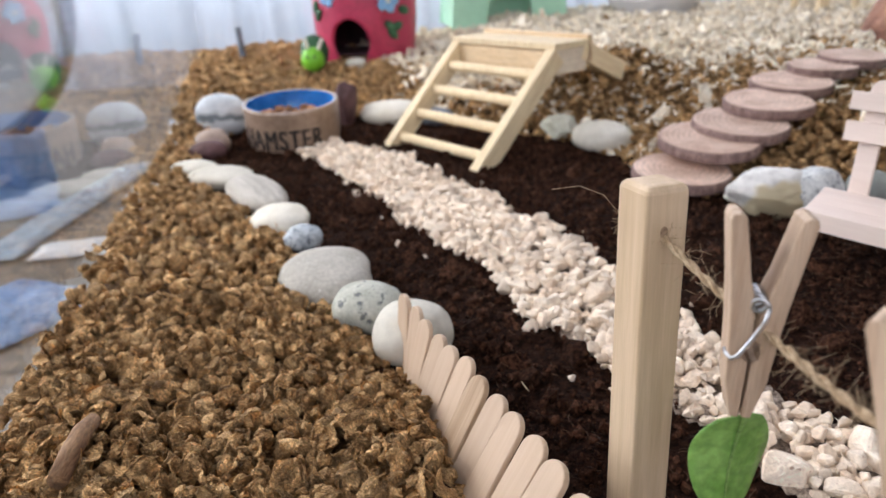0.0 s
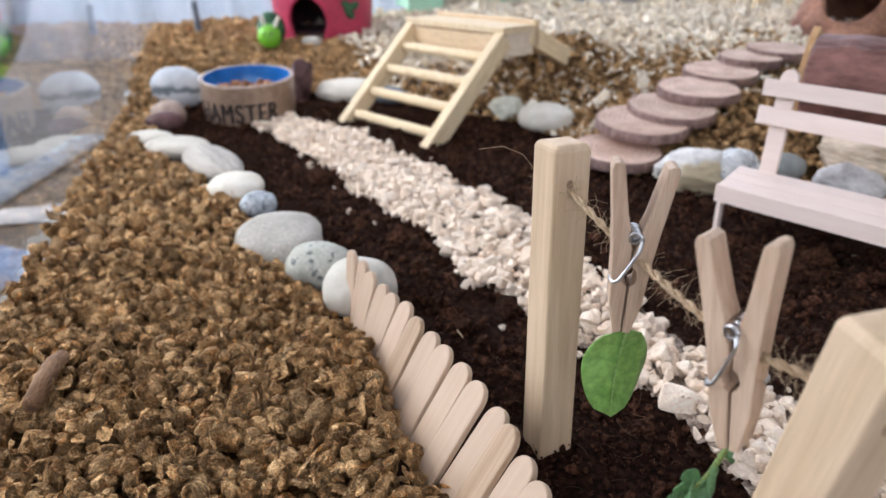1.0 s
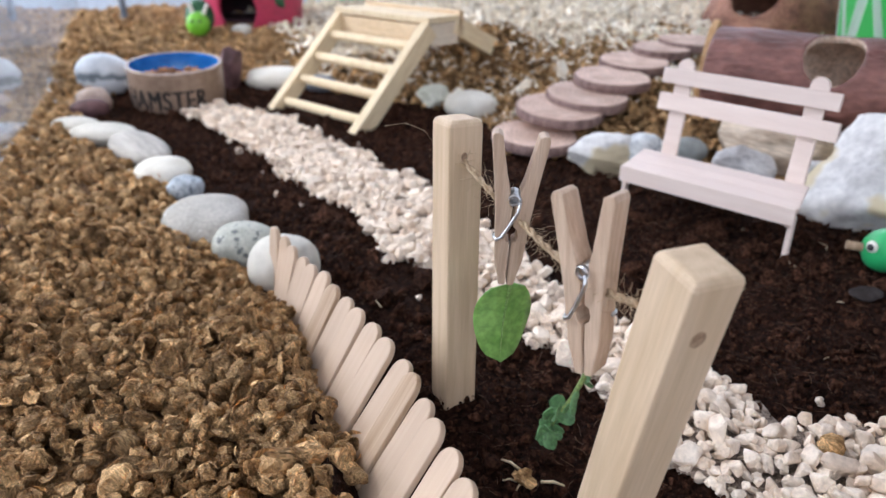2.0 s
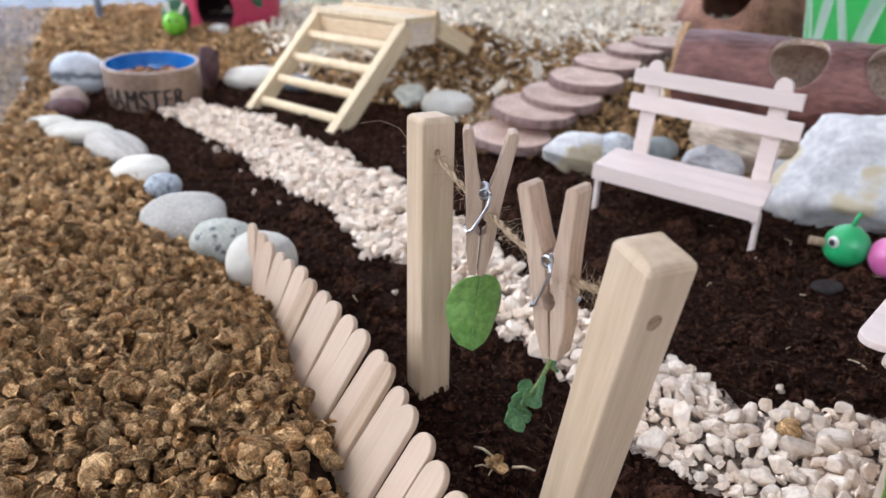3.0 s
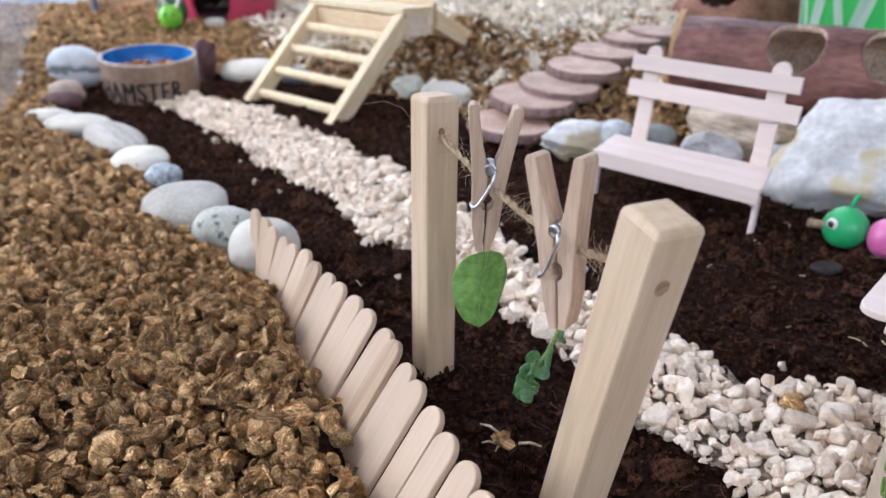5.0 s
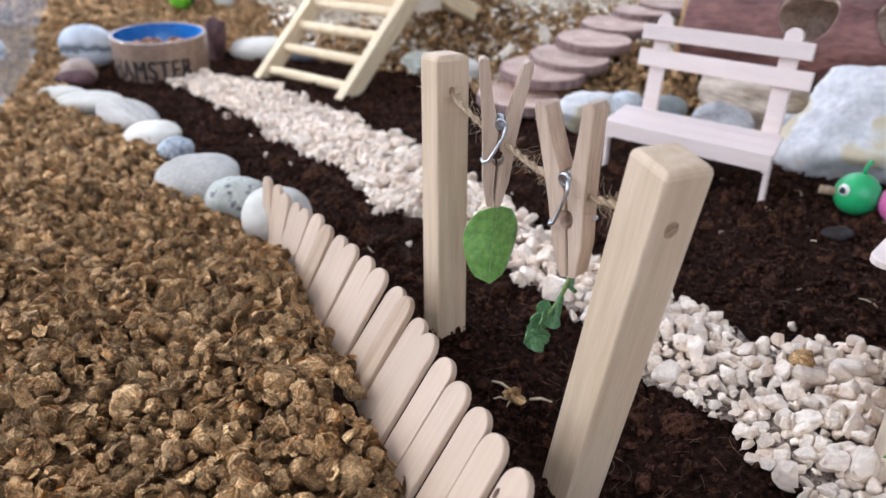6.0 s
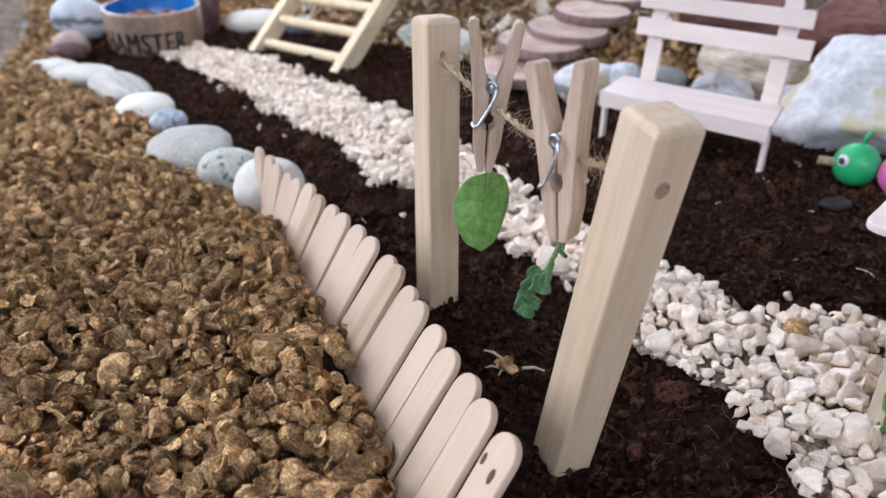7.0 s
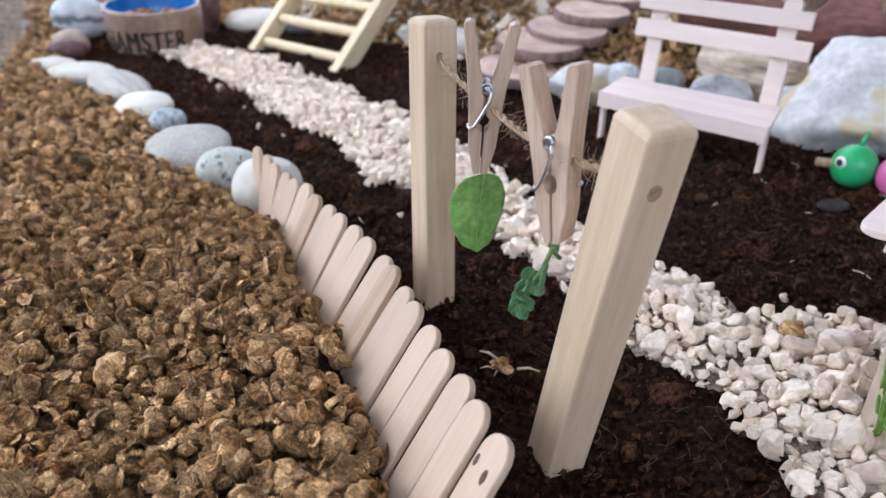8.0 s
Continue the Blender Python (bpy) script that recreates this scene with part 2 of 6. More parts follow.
M_TWINE = mat("jute_twine", (0.42, 0.29, 0.17), (0.62, 0.47, 0.31), 0.9, 600, bump=0.9, depth=0.0004)
M_DRYSTICK = mat("dry_stick", (0.15, 0.075, 0.035), (0.30, 0.17, 0.085), 0.8, 120, stretch=(3, 0.6, 3), bump=0.6, depth=0.0006, fine=5)
M_LEAF = mat("basil_leaf", (0.13, 0.29, 0.05), (0.25, 0.46, 0.12), 0.42, 140, bump=0.5, depth=0.0005, fine=4, fine_mix=0.2, sub=0.15)
M_VEIN = mat("leaf_vein", (0.20, 0.36, 0.10), (0.28, 0.45, 0.15), 0.5, 300, bump=0.1)
M_SPRIG = mat("herb_leaf", (0.045, 0.115, 0.04), (0.10, 0.215, 0.08), 0.55, 200, bump=0.4, island=0.3)
M_STEM = mat("herb_stem", (0.10, 0.16, 0.04), (0.18, 0.24, 0.07), 0.6, 300, bump=0.2)
M_BARK = mat("slice_bark", (0.19, 0.115, 0.10), (0.35, 0.235, 0.205), 0.85, 220, stretch=(1, 1, 0.5), bump=0.8, depth=0.001, island=0.1)
M_LOG = mat("log_brown", (0.115, 0.047, 0.038), (0.265, 0.122, 0.098), 0.42, 45, stretch=(0.6, 1.3, 1.3), bump=0.9, depth=0.0025, fine=5, fine_mix=0.25, spec=0.4)
M_LOG_IN = mat("log_inside", (0.46, 0.32, 0.22), (0.72, 0.58, 0.46), 0.8, 80, bump=0.5, depth=0.001)
M_TAN = mat("tan_plate", (0.46, 0.26, 0.11), (0.58, 0.36, 0.17), 0.6, 120, stretch=(4, 4, 0.5), bump=0.3)
M_COCO = mat("coconut_shell", (0.18, 0.075, 0.045), (0.40, 0.19, 0.115), 0.7, 60, bump=0.9, depth=0.002, fine=6, fine_mix=0.3)
M_PINK = mat("pink_glaze", (0.42, 0.025, 0.075), (0.56, 0.045, 0.11), 0.4, 30, bump=0.15, depth=0.0006, fine_mix=0.12, coat=0.15)
M_INNER_SHADE = mat("inner_shade", (0.03, 0.008, 0.012), (0.06, 0.015, 0.02), 0.7, 60, bump=0.2)
M_SKYBLUE = mat("blue_petal", (0.20, 0.45, 0.75), (0.30, 0.56, 0.85), 0.45, 200, bump=0.1)
M_DEEPGREEN = mat("deep_green_glaze", (0.015, 0.07, 0.03), (0.03, 0.13, 0.05), 0.4, 120, bump=0.15)
M_LIME = mat("lime_paint", (0.17, 0.52, 0.03), (0.24, 0.62, 0.05), 0.4, 100, bump=0.05, fine_mix=0.06)
M_CREAM = mat("cream_paint", (0.78, 0.74, 0.66), (0.84, 0.80, 0.72), 0.5, 100, bump=0.05, fine_mix=0.05)
M_MINT = mat("mint_plastic", (0.42, 0.74, 0.53), (0.48, 0.80, 0.58), 0.5, 20, bump=0.05, fine_mix=0.04)
M_WHITE = mat("white_ceramic", (0.80, 0.80, 0.82), (0.86, 0.86, 0.87), 0.25, 20, bump=0.0, fine_mix=0.02)
M_GREENBALL = mat("green_bead", (0.025, 0.38, 0.11), (0.04, 0.46, 0.16), 0.34, 60, bump=0.04, fine_mix=0.05, coat=0.3)
M_PINKBALL = mat("pink_bead", (0.62, 0.12, 0.33), (0.70, 0.17, 0.40), 0.3, 60, bump=0.04, fine_mix=0.05, coat=0.3)
M_BLACK = mat("black_paint", (0.012, 0.012, 0.014), (0.03, 0.03, 0.032), 0.4, 100, bump=0.0)
M_CLAY = mat("stoneware", (0.29, 0.195, 0.135), (0.38, 0.265, 0.19), 0.36, 200, bump=0.2, depth=0.0003, fine_mix=0.12, spec=0.5, coat=0.5)
M_BLUEGLAZE = mat("blue_glaze", (0.02, 0.15, 0.47), (0.04, 0.22, 0.58), 0.15, 60, bump=0.05, fine_mix=0.1, coat=0.4)
M_LETTER = mat("letter_ink", (0.012, 0.009, 0.008), (0.03, 0.023, 0.019), 0.6, 200, bump=0.0)
M_KIBBLE = mat("kibble", (0.22, 0.09, 0.04), (0.42, 0.20, 0.09), 0.8, 250, bump=0.6, island=0.4)
M_BOXGREEN = mat("box_green", (0.12, 0.66, 0.18), (0.15, 0.72, 0.22), 0.45, 30, bump=0.03, fine_mix=0.04)
M_PAPERWHITE = mat("paper_white", (0.78, 0.78, 0.78), (0.84, 0.84, 0.84), 0.7, 40, bump=0.05, fine_mix=0.03)
M_STRIPE = mat("white_print", (0.80, 0.80, 0.80), (0.86, 0.86, 0.86), 0.6, 40, bump=0.0, fine_mix=0.03)


def let_through(m, color, share):
    """Thin cloth or plastic that passes light from behind."""
    nt = m.node_tree
    tr = nt.nodes.new("ShaderNodeBsdfTranslucent")
    tr.inputs["Color"].default_value = (*color, 1)
    mixs = nt.nodes.new("ShaderNodeMixShader")
    mixs.inputs["Fac"].default_value = share
    nt.links.new(nt.nodes["Principled BSDF"].outputs[0], mixs.inputs[1])
    nt.links.new(tr.outputs[0], mixs.inputs[2])
    nt.links.new(mixs.outputs[0], nt.nodes["Material Output"].inputs["Surface"])


let_through(M_BOXGREEN, (0.30, 0.90, 0.42), 0.55)
let_through(M_STRIPE, (0.92, 0.95, 0.92), 0.55)
M_PANEL = mat("hut_wood", (0.52, 0.40, 0.29), (0.66, 0.53, 0.41), 0.7, 70, stretch=(5, 5, 0.5), bump=0.4, fine_mix=0.12)
M_VINE = mat("vine_paint", (0.10, 0.22, 0.03), (0.24, 0.38, 0.08), 0.5, 200, bump=0.1)
M_RED = mat("red_paint", (0.25, 0.02, 0.02), (0.34, 0.04, 0.03), 0.5, 200, bump=0.1)

STONES = {
    "white": mat("white_stone", (0.52, 0.49, 0.415), (0.65, 0.62, 0.54), 0.6, 40, bump=0.15, depth=0.0006, fine=9, fine_mix=0.06, spots=((0.45, 0.43, 0.38), 260, 0.70)),
    "cream": mat("cream_stone", (0.70, 0.65, 0.53), (0.80, 0.76, 0.66), 0.55, 40, bump=0.12, depth=0.0006, fine=9, fine_mix=0.05),
    "grey": mat("grey_stone", (0.36, 0.335, 0.285), (0.47, 0.44, 0.385), 0.65, 50, bump=0.2, depth=0.0006, fine=12, fine_mix=0.16, spots=((0.70, 0.69, 0.66), 300, 0.68)),
    "speckled": mat("speckled_stone", (0.37, 0.375, 0.315), (0.52, 0.52, 0.45), 0.65, 90, bump=0.2, depth=0.0006, fine=8, fine_mix=0.14, spots=((0.13, 0.14, 0.14), 210, 0.60)),
    "granite": mat("granite_stone", (0.30, 0.34, 0.37), (0.50, 0.54, 0.57), 0.7, 250, bump=0.25, depth=0.0005, fine=4, fine_mix=0.3, spots=((0.14, 0.16, 0.19), 420, 0.58)),
    "palegranite": mat("pale_granite", (0.56, 0.58, 0.58), (0.78, 0.79, 0.77), 0.7, 160, bump=0.25, depth=0.0005, fine=4, fine_mix=0.15, spots=((0.22, 0.24, 0.27), 420, 0.61)),
    "striped": mat("striped_stone", (0.33, 0.30, 0.26), (0.50, 0.47, 0.415), 0.65, 60, stretch=(0.30, 4.0, 4.0), bump=0.2, depth=0.0005, fine=5, fine_mix=0.12),
    "bluewhite": mat("bluewhite_stone", (0.16, 0.22, 0.25), (0.74, 0.77, 0.78), 0.55, 42, stretch=(0.5, 0.5, 2.2), bump=0.15, depth=0.0006, fine=6, fine_mix=0.12, lo=0.40, hi=0.50),
    "tanpink": mat("tanpink_stone", (0.40, 0.30, 0.24), (0.58, 0.45, 0.37), 0.6, 60, bump=0.3, fine_mix=0.12),
    "brown": mat("brown_stone", (0.17, 0.10, 0.085), (0.36, 0.25, 0.22), 0.6, 60, bump=0.3, fine_mix=0.15),
    "maroon": mat("maroon_stone", (0.075, 0.032, 0.032), (0.16, 0.075, 0.075), 0.6, 90, bump=0.4, fine_mix=0.2),
    "slate": mat("slate_stone", (0.10, 0.12, 0.15), (0.22, 0.25, 0.29), 0.6, 70, bump=0.3, fine_mix=0.2),
    "darkslate": mat("darkslate_stone", (0.030, 0.024, 0.022), (0.052, 0.044, 0.042), 0.95, 70, bump=0.3, fine_mix=0.2, spec=0.1),
    "sage": mat("sage_rock", (0.66, 0.66, 0.52), (0.83, 0.82, 0.71), 0.75, 90, bump=0.6, depth=0.001, fine_mix=0.12),
    "pale": mat("pale_rock", (0.62, 0.60, 0.57), (0.88, 0.86, 0.81), 0.75, 38, bump=0.4, depth=0.0012, fine=6, fine_mix=0.16, spots=((0.68, 0.58, 0.38), 22, 0.505)),
    "greygreen": mat("greygreen_stone", (0.24, 0.26, 0.24), (0.34, 0.36, 0.34), 0.7, 60, bump=0.2, fine_mix=0.08),
    "tan": mat("tan_rock", (0.36, 0.27, 0.19), (0.72, 0.60, 0.46), 0.8, 60, stretch=(0.6, 0.6, 2.6), bump=1.0, depth=0.0015, fine=5, fine_mix=0.2),
    "greyrock": mat("grey_rock", (0.42, 0.40, 0.39), (0.74, 0.72, 0.70), 0.8, 55, stretch=(1, 1, 1.6), bump=1.0, depth=0.0015, fine=5, fine_mix=0.2),
}


def banded_stone():
    """White stone with one wavering dark vein across its middle."""
    m = mat("banded_stone", (0.58, 0.62, 0.65), (0.76, 0.78, 0.79), 0.55, 60, bump=0.15, depth=0.0006, fine=6, fine_mix=0.08)
    N, L = m.node_tree.nodes, m.node_tree.links
    tc, sep, nz = N.new("ShaderNodeTexCoord"), N.new("ShaderNodeSeparateXYZ"), N.new("ShaderNodeTexNoise")
    nz.inputs["Scale"].default_value, nz.inputs["Detail"].default_value = 90, 5
    L.new(tc.outputs["Object"], sep.inputs[0])
    L.new(tc.outputs["Object"], nz.inputs["Vector"])
    wob = N.new("ShaderNodeMath")
    wob.operation, wob.inputs[1].default_value = "MULTIPLY_ADD", 0.016
    L.new(nz.outputs["Fac"], wob.inputs[0])
    L.new(sep.outputs["Z"], wob.inputs[2])
    ramp = N.new("ShaderNodeValToRGB")
    e = ramp.color_ramp.elements
    e[0].position, e[0].color = 0.0, (0, 0, 0, 1)
    e[1].position, e[1].color = 1.0, (0, 0, 0, 1)
    for pos, v in ((0.40, 0.0), (0.46, 0.85), (0.54, 0.95), (0.62, 0.25), (0.72, 0.0)):
        q = e.new(pos)
        q.color = (v, v, v, 1)
    mr = N.new("ShaderNodeMapRange")
    mr.inputs["From Min"].default_value, mr.inputs["From Max"].default_value = -0.012, 0.028
    L.new(wob.outputs[0], mr.inputs["Value"])
    L.new(mr.outputs[0], ramp.inputs["Fac"])
    mx = N.new("ShaderNodeMixRGB")
    b = N["Principled BSDF"]
    L.new(b.inputs["Base Color"].links[0].from_socket, mx.inputs["Color1"])
    mx.inputs["Color2"].default_value = (0.12, 0.15, 0.17, 1)
    L.new(ramp.outputs["Color"], mx.inputs["Fac"])
    L.new(mx.outputs["Color"], b.inputs["Base Color"])
    return m


STONES["banded"] = banded_stone()


def slice_wood():
    """Sawn face: rings round the object's own middle, with cracks of grain."""
    m = mat("slice_face", (0.54, 0.365, 0.275), (0.72, 0.53, 0.425), 0.75, 60, bump=0.2, fine_mix=0.14, per_object=0.16)
    nt = m.node_tree
    N, L = nt.nodes, nt.links
    tc = N.new("ShaderNodeTexCoord")
    w = N.new("ShaderNodeTexWave")
    w.wave_type, w.rings_direction = "RINGS", "Z"
    w.inputs["Scale"].default_value, w.inputs["Distortion"].default_value = 95, 4.5
    w.inputs["Detail"].default_value, w.inputs["Detail Scale"].default_value = 3, 1.5
    L.new(tc.outputs["Object"], w.inputs["Vector"])
    bs = N["Principled BSDF"]
    old = bs.inputs["Base Color"].links[0].from_socket
    mx = N.new("ShaderNodeMixRGB")
    mx.blend_type = "MULTIPLY"
    mr = N.new("ShaderNodeMapRange")
    mr.inputs["To Min"].default_value, mr.inputs["To Max"].default_value = 0.80, 1.05
    L.new(w.outputs["Fac"], mr.inputs["Value"])
    mx.inputs["Fac"].default_value = 1.0
    L.new(old, mx.inputs["Color1"])
    L.new(mr.outputs[0], mx.inputs["Color2"])
    L.new(mx.outputs["Color"], bs.inputs["Base Color"])
    return m


M_SLICE = slice_wood()


def glass(name, tint=(1, 1, 1), rough=0.0):
    m = bpy.data.materials.new(name)
    m.use_nodes = True
    b = m.node_tree.nodes["Principled BSDF"]
    b.inputs["Base Color"].default_value = (*tint, 1)
    b.inputs["Transmission Weight"].default_value = 1.0
    b.inputs["Roughness"].default_value = rough
    b.inputs["IOR"].default_value = 1.5
    return m


M_GLASS = glass("tank_glass", (0.97, 0.99, 0.98), 0.025)

# ---- plan: the tank's walls and the lie of its ground ----
WALL_DIR = Vector((-0.2149, 0.9766, 0))
ACROSS = Vector((0.9766, 0.2149, 0))
CORNER = Vector((-0.300, 0.968, 0))          # where the far wall meets the side wall
BASE_Z = -0.05

SOIL = [(-16.5, 53), (-13.8, 47.0), (-10.8, 42.6), (-8.2, 38.6), (-6.2, 35.2), (-4.3, 30.6), (-2.2, 26.8), (-0.6, 23.4), (0.6, 18.6), (1.9, 13.4),
        (2.9, 8.6), (3.6, 4.6), (4.6, 0.5), (6.0, -9), (46, -9), (46, 12), (36, 20), (30.5, 27), (28.5, 33.0), (25.0, 36.6), (19.5, 38.6), (13.2, 42), (13.5, 49), (11, 54.5),
        (7.4, 58.6), (2.5, 62.6), (-3.5, 65.6), (-8.6, 66.5), (-14.5, 64.5), (-18.0, 59.0)]
SOIL = np.array(SOIL) / 100
PATH_L = [(-10.0, 55.4), (-6.8, 49.0), (-2.5, 41.0), (0.5, 34.6), (3.0, 30.4), (3.9, 26.6), (5.7, 23.2), (8.6, 18.1), (9.6, 16.1), (10.8, 10.8), (11.6, 9.9), (12.5, 8.2), (12.6, 6.3), (12.2, 4.8), (11.8, 1.0), (11.5, -5.0)]
PATH_R = [(24.0, -5.0), (25.0, 6.0), (24.5, 9.5), (19.6, 11.2), (18.6, 11.6), (17.6, 11.7), (16.3, 12.0), (15.3, 12.5), (15.3, 13.4), (14.0, 15.8), (11.7, 19.8), (10.5, 25.0), (8.8, 30.3), (7.2, 35.6), (4.7, 39.6), (1.9, 45.4), (-1.7, 52.0), (-5.2, 55.6), (-8.2, 57.4)]
GRAVEL = np.array(PATH_L + PATH_R) / 100


def inside(poly, X, Y):
    r = np.zeros(X.shape, bool)
    x0, y0 = poly[-1]
    for x1, y1 in poly:
        c = ((y1 > Y) != (y0 > Y)) & (X < (x0 - x1) * (Y - y1) / (y0 - y1 + 1e-12) + x1)
        r ^= c
        x0, y0 = x1, y1
    return r


def edge_distance(poly, X, Y):
    d = np.full(X.shape, 9.0)
    x0, y0 = poly[-1]
    for x1, y1 in poly:
        ex, ey = x1 - x0, y1 - y0
        k = np.clip(((X - x0) * ex + (Y - y0) * ey) / (ex * ex + ey * ey), 0, 1)
        d = np.minimum(d, np.hypot(X - x0 - k * ex, Y - y0 - k * ey))
        x0, y0 = x1, y1
    return d


def smooth01(a):
    a = np.clip(a, 0, 1)
    return a * a * (3 - 2 * a)


def waves(X, Y, k, seed):
    """Cheap rolling noise from a few crossed waves, about -1 to 1."""
    rs = np.random.RandomState(seed)
    out = 0
    for i in range(7):
        a, p, f = rs.uniform(0, 6.28), rs.uniform(0, 6.28), k * rs.uniform(0.6, 1.6)
        out = out + np.sin((X * math.cos(a) + Y * math.sin(a)) * f + p)
    return out / 4.0


def ground(X, Y):
    """Height of the ground: dark soil about zero, a husk bank on one side, rising bedding behind."""
    X, Y = np.asarray(X, float), np.asarray(Y, float)
    ins = inside(SOIL, X, Y)
    d = np.where(ins, 0.0, edge_distance(SOIL, X, Y))
    near = 0.013 * (1 - np.exp(-(d / 0.034) ** 2))
    by_fence = smooth01((0.220 - Y) / 0.04) * np.where(d > 0, 1.0, 0.0)
    near = near * (1 - by_fence) + by_fence * (0.013 * (1 - np.exp(-d / 0.008)) + 0.008 * np.exp(-((d - 0.010) / 0.014) ** 2))
    far = np.where(X < 0.0, 0.044, 0.044 + 0.016 * smooth01(X / 0.12)) * (1 - np.exp(-d / 0.12))
    far = far + 0.034 * np.exp(-(((X - 0.158) / 0.042) ** 2 + ((Y - 0.612) / 0.045) ** 2))
    k = smooth01((Y - 0.46) / 0.24)
    k = np.maximum(k, smooth01((X - 0.05) / 0.06))
    h = near * (1 - k) + far * k
    h = h + np.where(ins, 0.0012, 0.0022) * waves(X, Y, 60, 1) + 0.0008 * waves(X, Y, 210, 2)
    h = h + 0.0045 * np.exp(-((X - 0.0575) ** 2 + (Y - 0.146) ** 2) / 0.013 ** 2)
    h = h - np.where(ins, 0.0088, 0.0) * np.exp(-((X - 0.081) / 0.028) ** 2 - ((Y - 0.066) / 0.032) ** 2)
    ing = inside(GRAVEL, X, Y)
    return h + np.where(ing, 0.0015, 0)


def ground_at(x, y):
    return float(ground(np.array([x]), np.array([y]))[0])


def left_limit(Y):
    return CORNER.x + (Y - CORNER.y) * (WALL_DIR.x / WALL_DIR.y)


def far_limit(X):
    return CORNER.y + (X - CORNER.x) * (ACROSS.y / ACROSS.x)


def pale_amount(X, Y):
    """How far the pale bedding takes over from the brown husks."""
    lim = 0.68 - 0.05 * smooth01((X - 0.12) / 0.1) + 0.035 * waves(X, Y, 25, 5) + np.where(X < 0.02, (0.02 - X) * 2.6, 0)
    return smooth01((Y - lim + 0.12) / 0.24)


# ---- ground sheets ----
def sheet(name, keep, step, x0, x1, y0, y1, material, lift, label, category, rough_amp, rough_k):
    xs, ys = np.arange(x0, x1, step), np.arange(y0, y1, step)
    X, Y = np.meshgrid(xs, ys)
    Z = ground(X, Y) + lift + rough_amp * (waves(X, Y, rough_k, 11) + 0.6 * waves(X, Y, rough_k * 2.3, 12) + 0.22 * np.random.RandomState(3).uniform(-1, 1, X.shape))
    K = keep(X, Y)
    idx = np.arange(X.size).reshape(X.shape)
    kf = K[:-1, :-1] & K[1:, 1:] & K[1:, :-1] & K[:-1, 1:]
    faces = np.stack([idx[:-1, :-1][kf], idx[:-1, 1:][kf], idx[1:, 1:][kf], idx[1:, :-1][kf]], 1)
    used = np.unique(faces)
    remap = np.zeros(X.size, int)
    remap[used] = np.arange(len(used))
    V = np.stack([X.ravel()[used], Y.ravel()[used], Z.ravel()[used]], 1)
    ob = new(name, mesh_from(name, V, remap[faces], material))
    return tagged(ob, label, category, kind="structure")


def in_tank(X, Y):
    return (X > left_limit(Y) + 0.002) & (Y < far_limit(X) - 0.002)


sheet("ground_soil", lambda X, Y: edge_distance(SOIL, X, Y) * np.where(inside(SOIL, X, Y), -1, 1) < 0.012, 0.0025, -0.2, 0.47, -0.1, 0.69, M_SOIL, -0.001,
      "dark brown crumbly coconut soil spread over the tank floor", "soil", 0.0011, 420)
ground_husk = sheet("ground_husk", lambda X, Y: ~inside(SOIL, X, Y) & in_tank(X, Y), 0.006, -0.5, 0.85, -0.3, 1.15, M_HUSK_BED, -0.0065,
      "bed of crumpled brown husk pellets in the tank", "bedding", 0.001, 300)
ground_gravel = sheet("ground_gravel", lambda X, Y: inside(GRAVEL, X, Y), 0.0025, -0.12, 0.26, -0.06, 0.58, M_GRIT, 0.0004,
                      "pale stone grit under the gravel path", "gravel", 0.0006, 420)
sheet("ground_bedding", lambda X, Y: (pale_amount(X, Y) > 0.45) & in_tank(X, Y), 0.006, -0.3, 0.85, 0.5, 1.15, M_CHIP_BED, -0.001,
      "heap of pale shredded bedding at the back of the tank", "bedding", 0.0015, 300)

# ---- loose ground cover ----


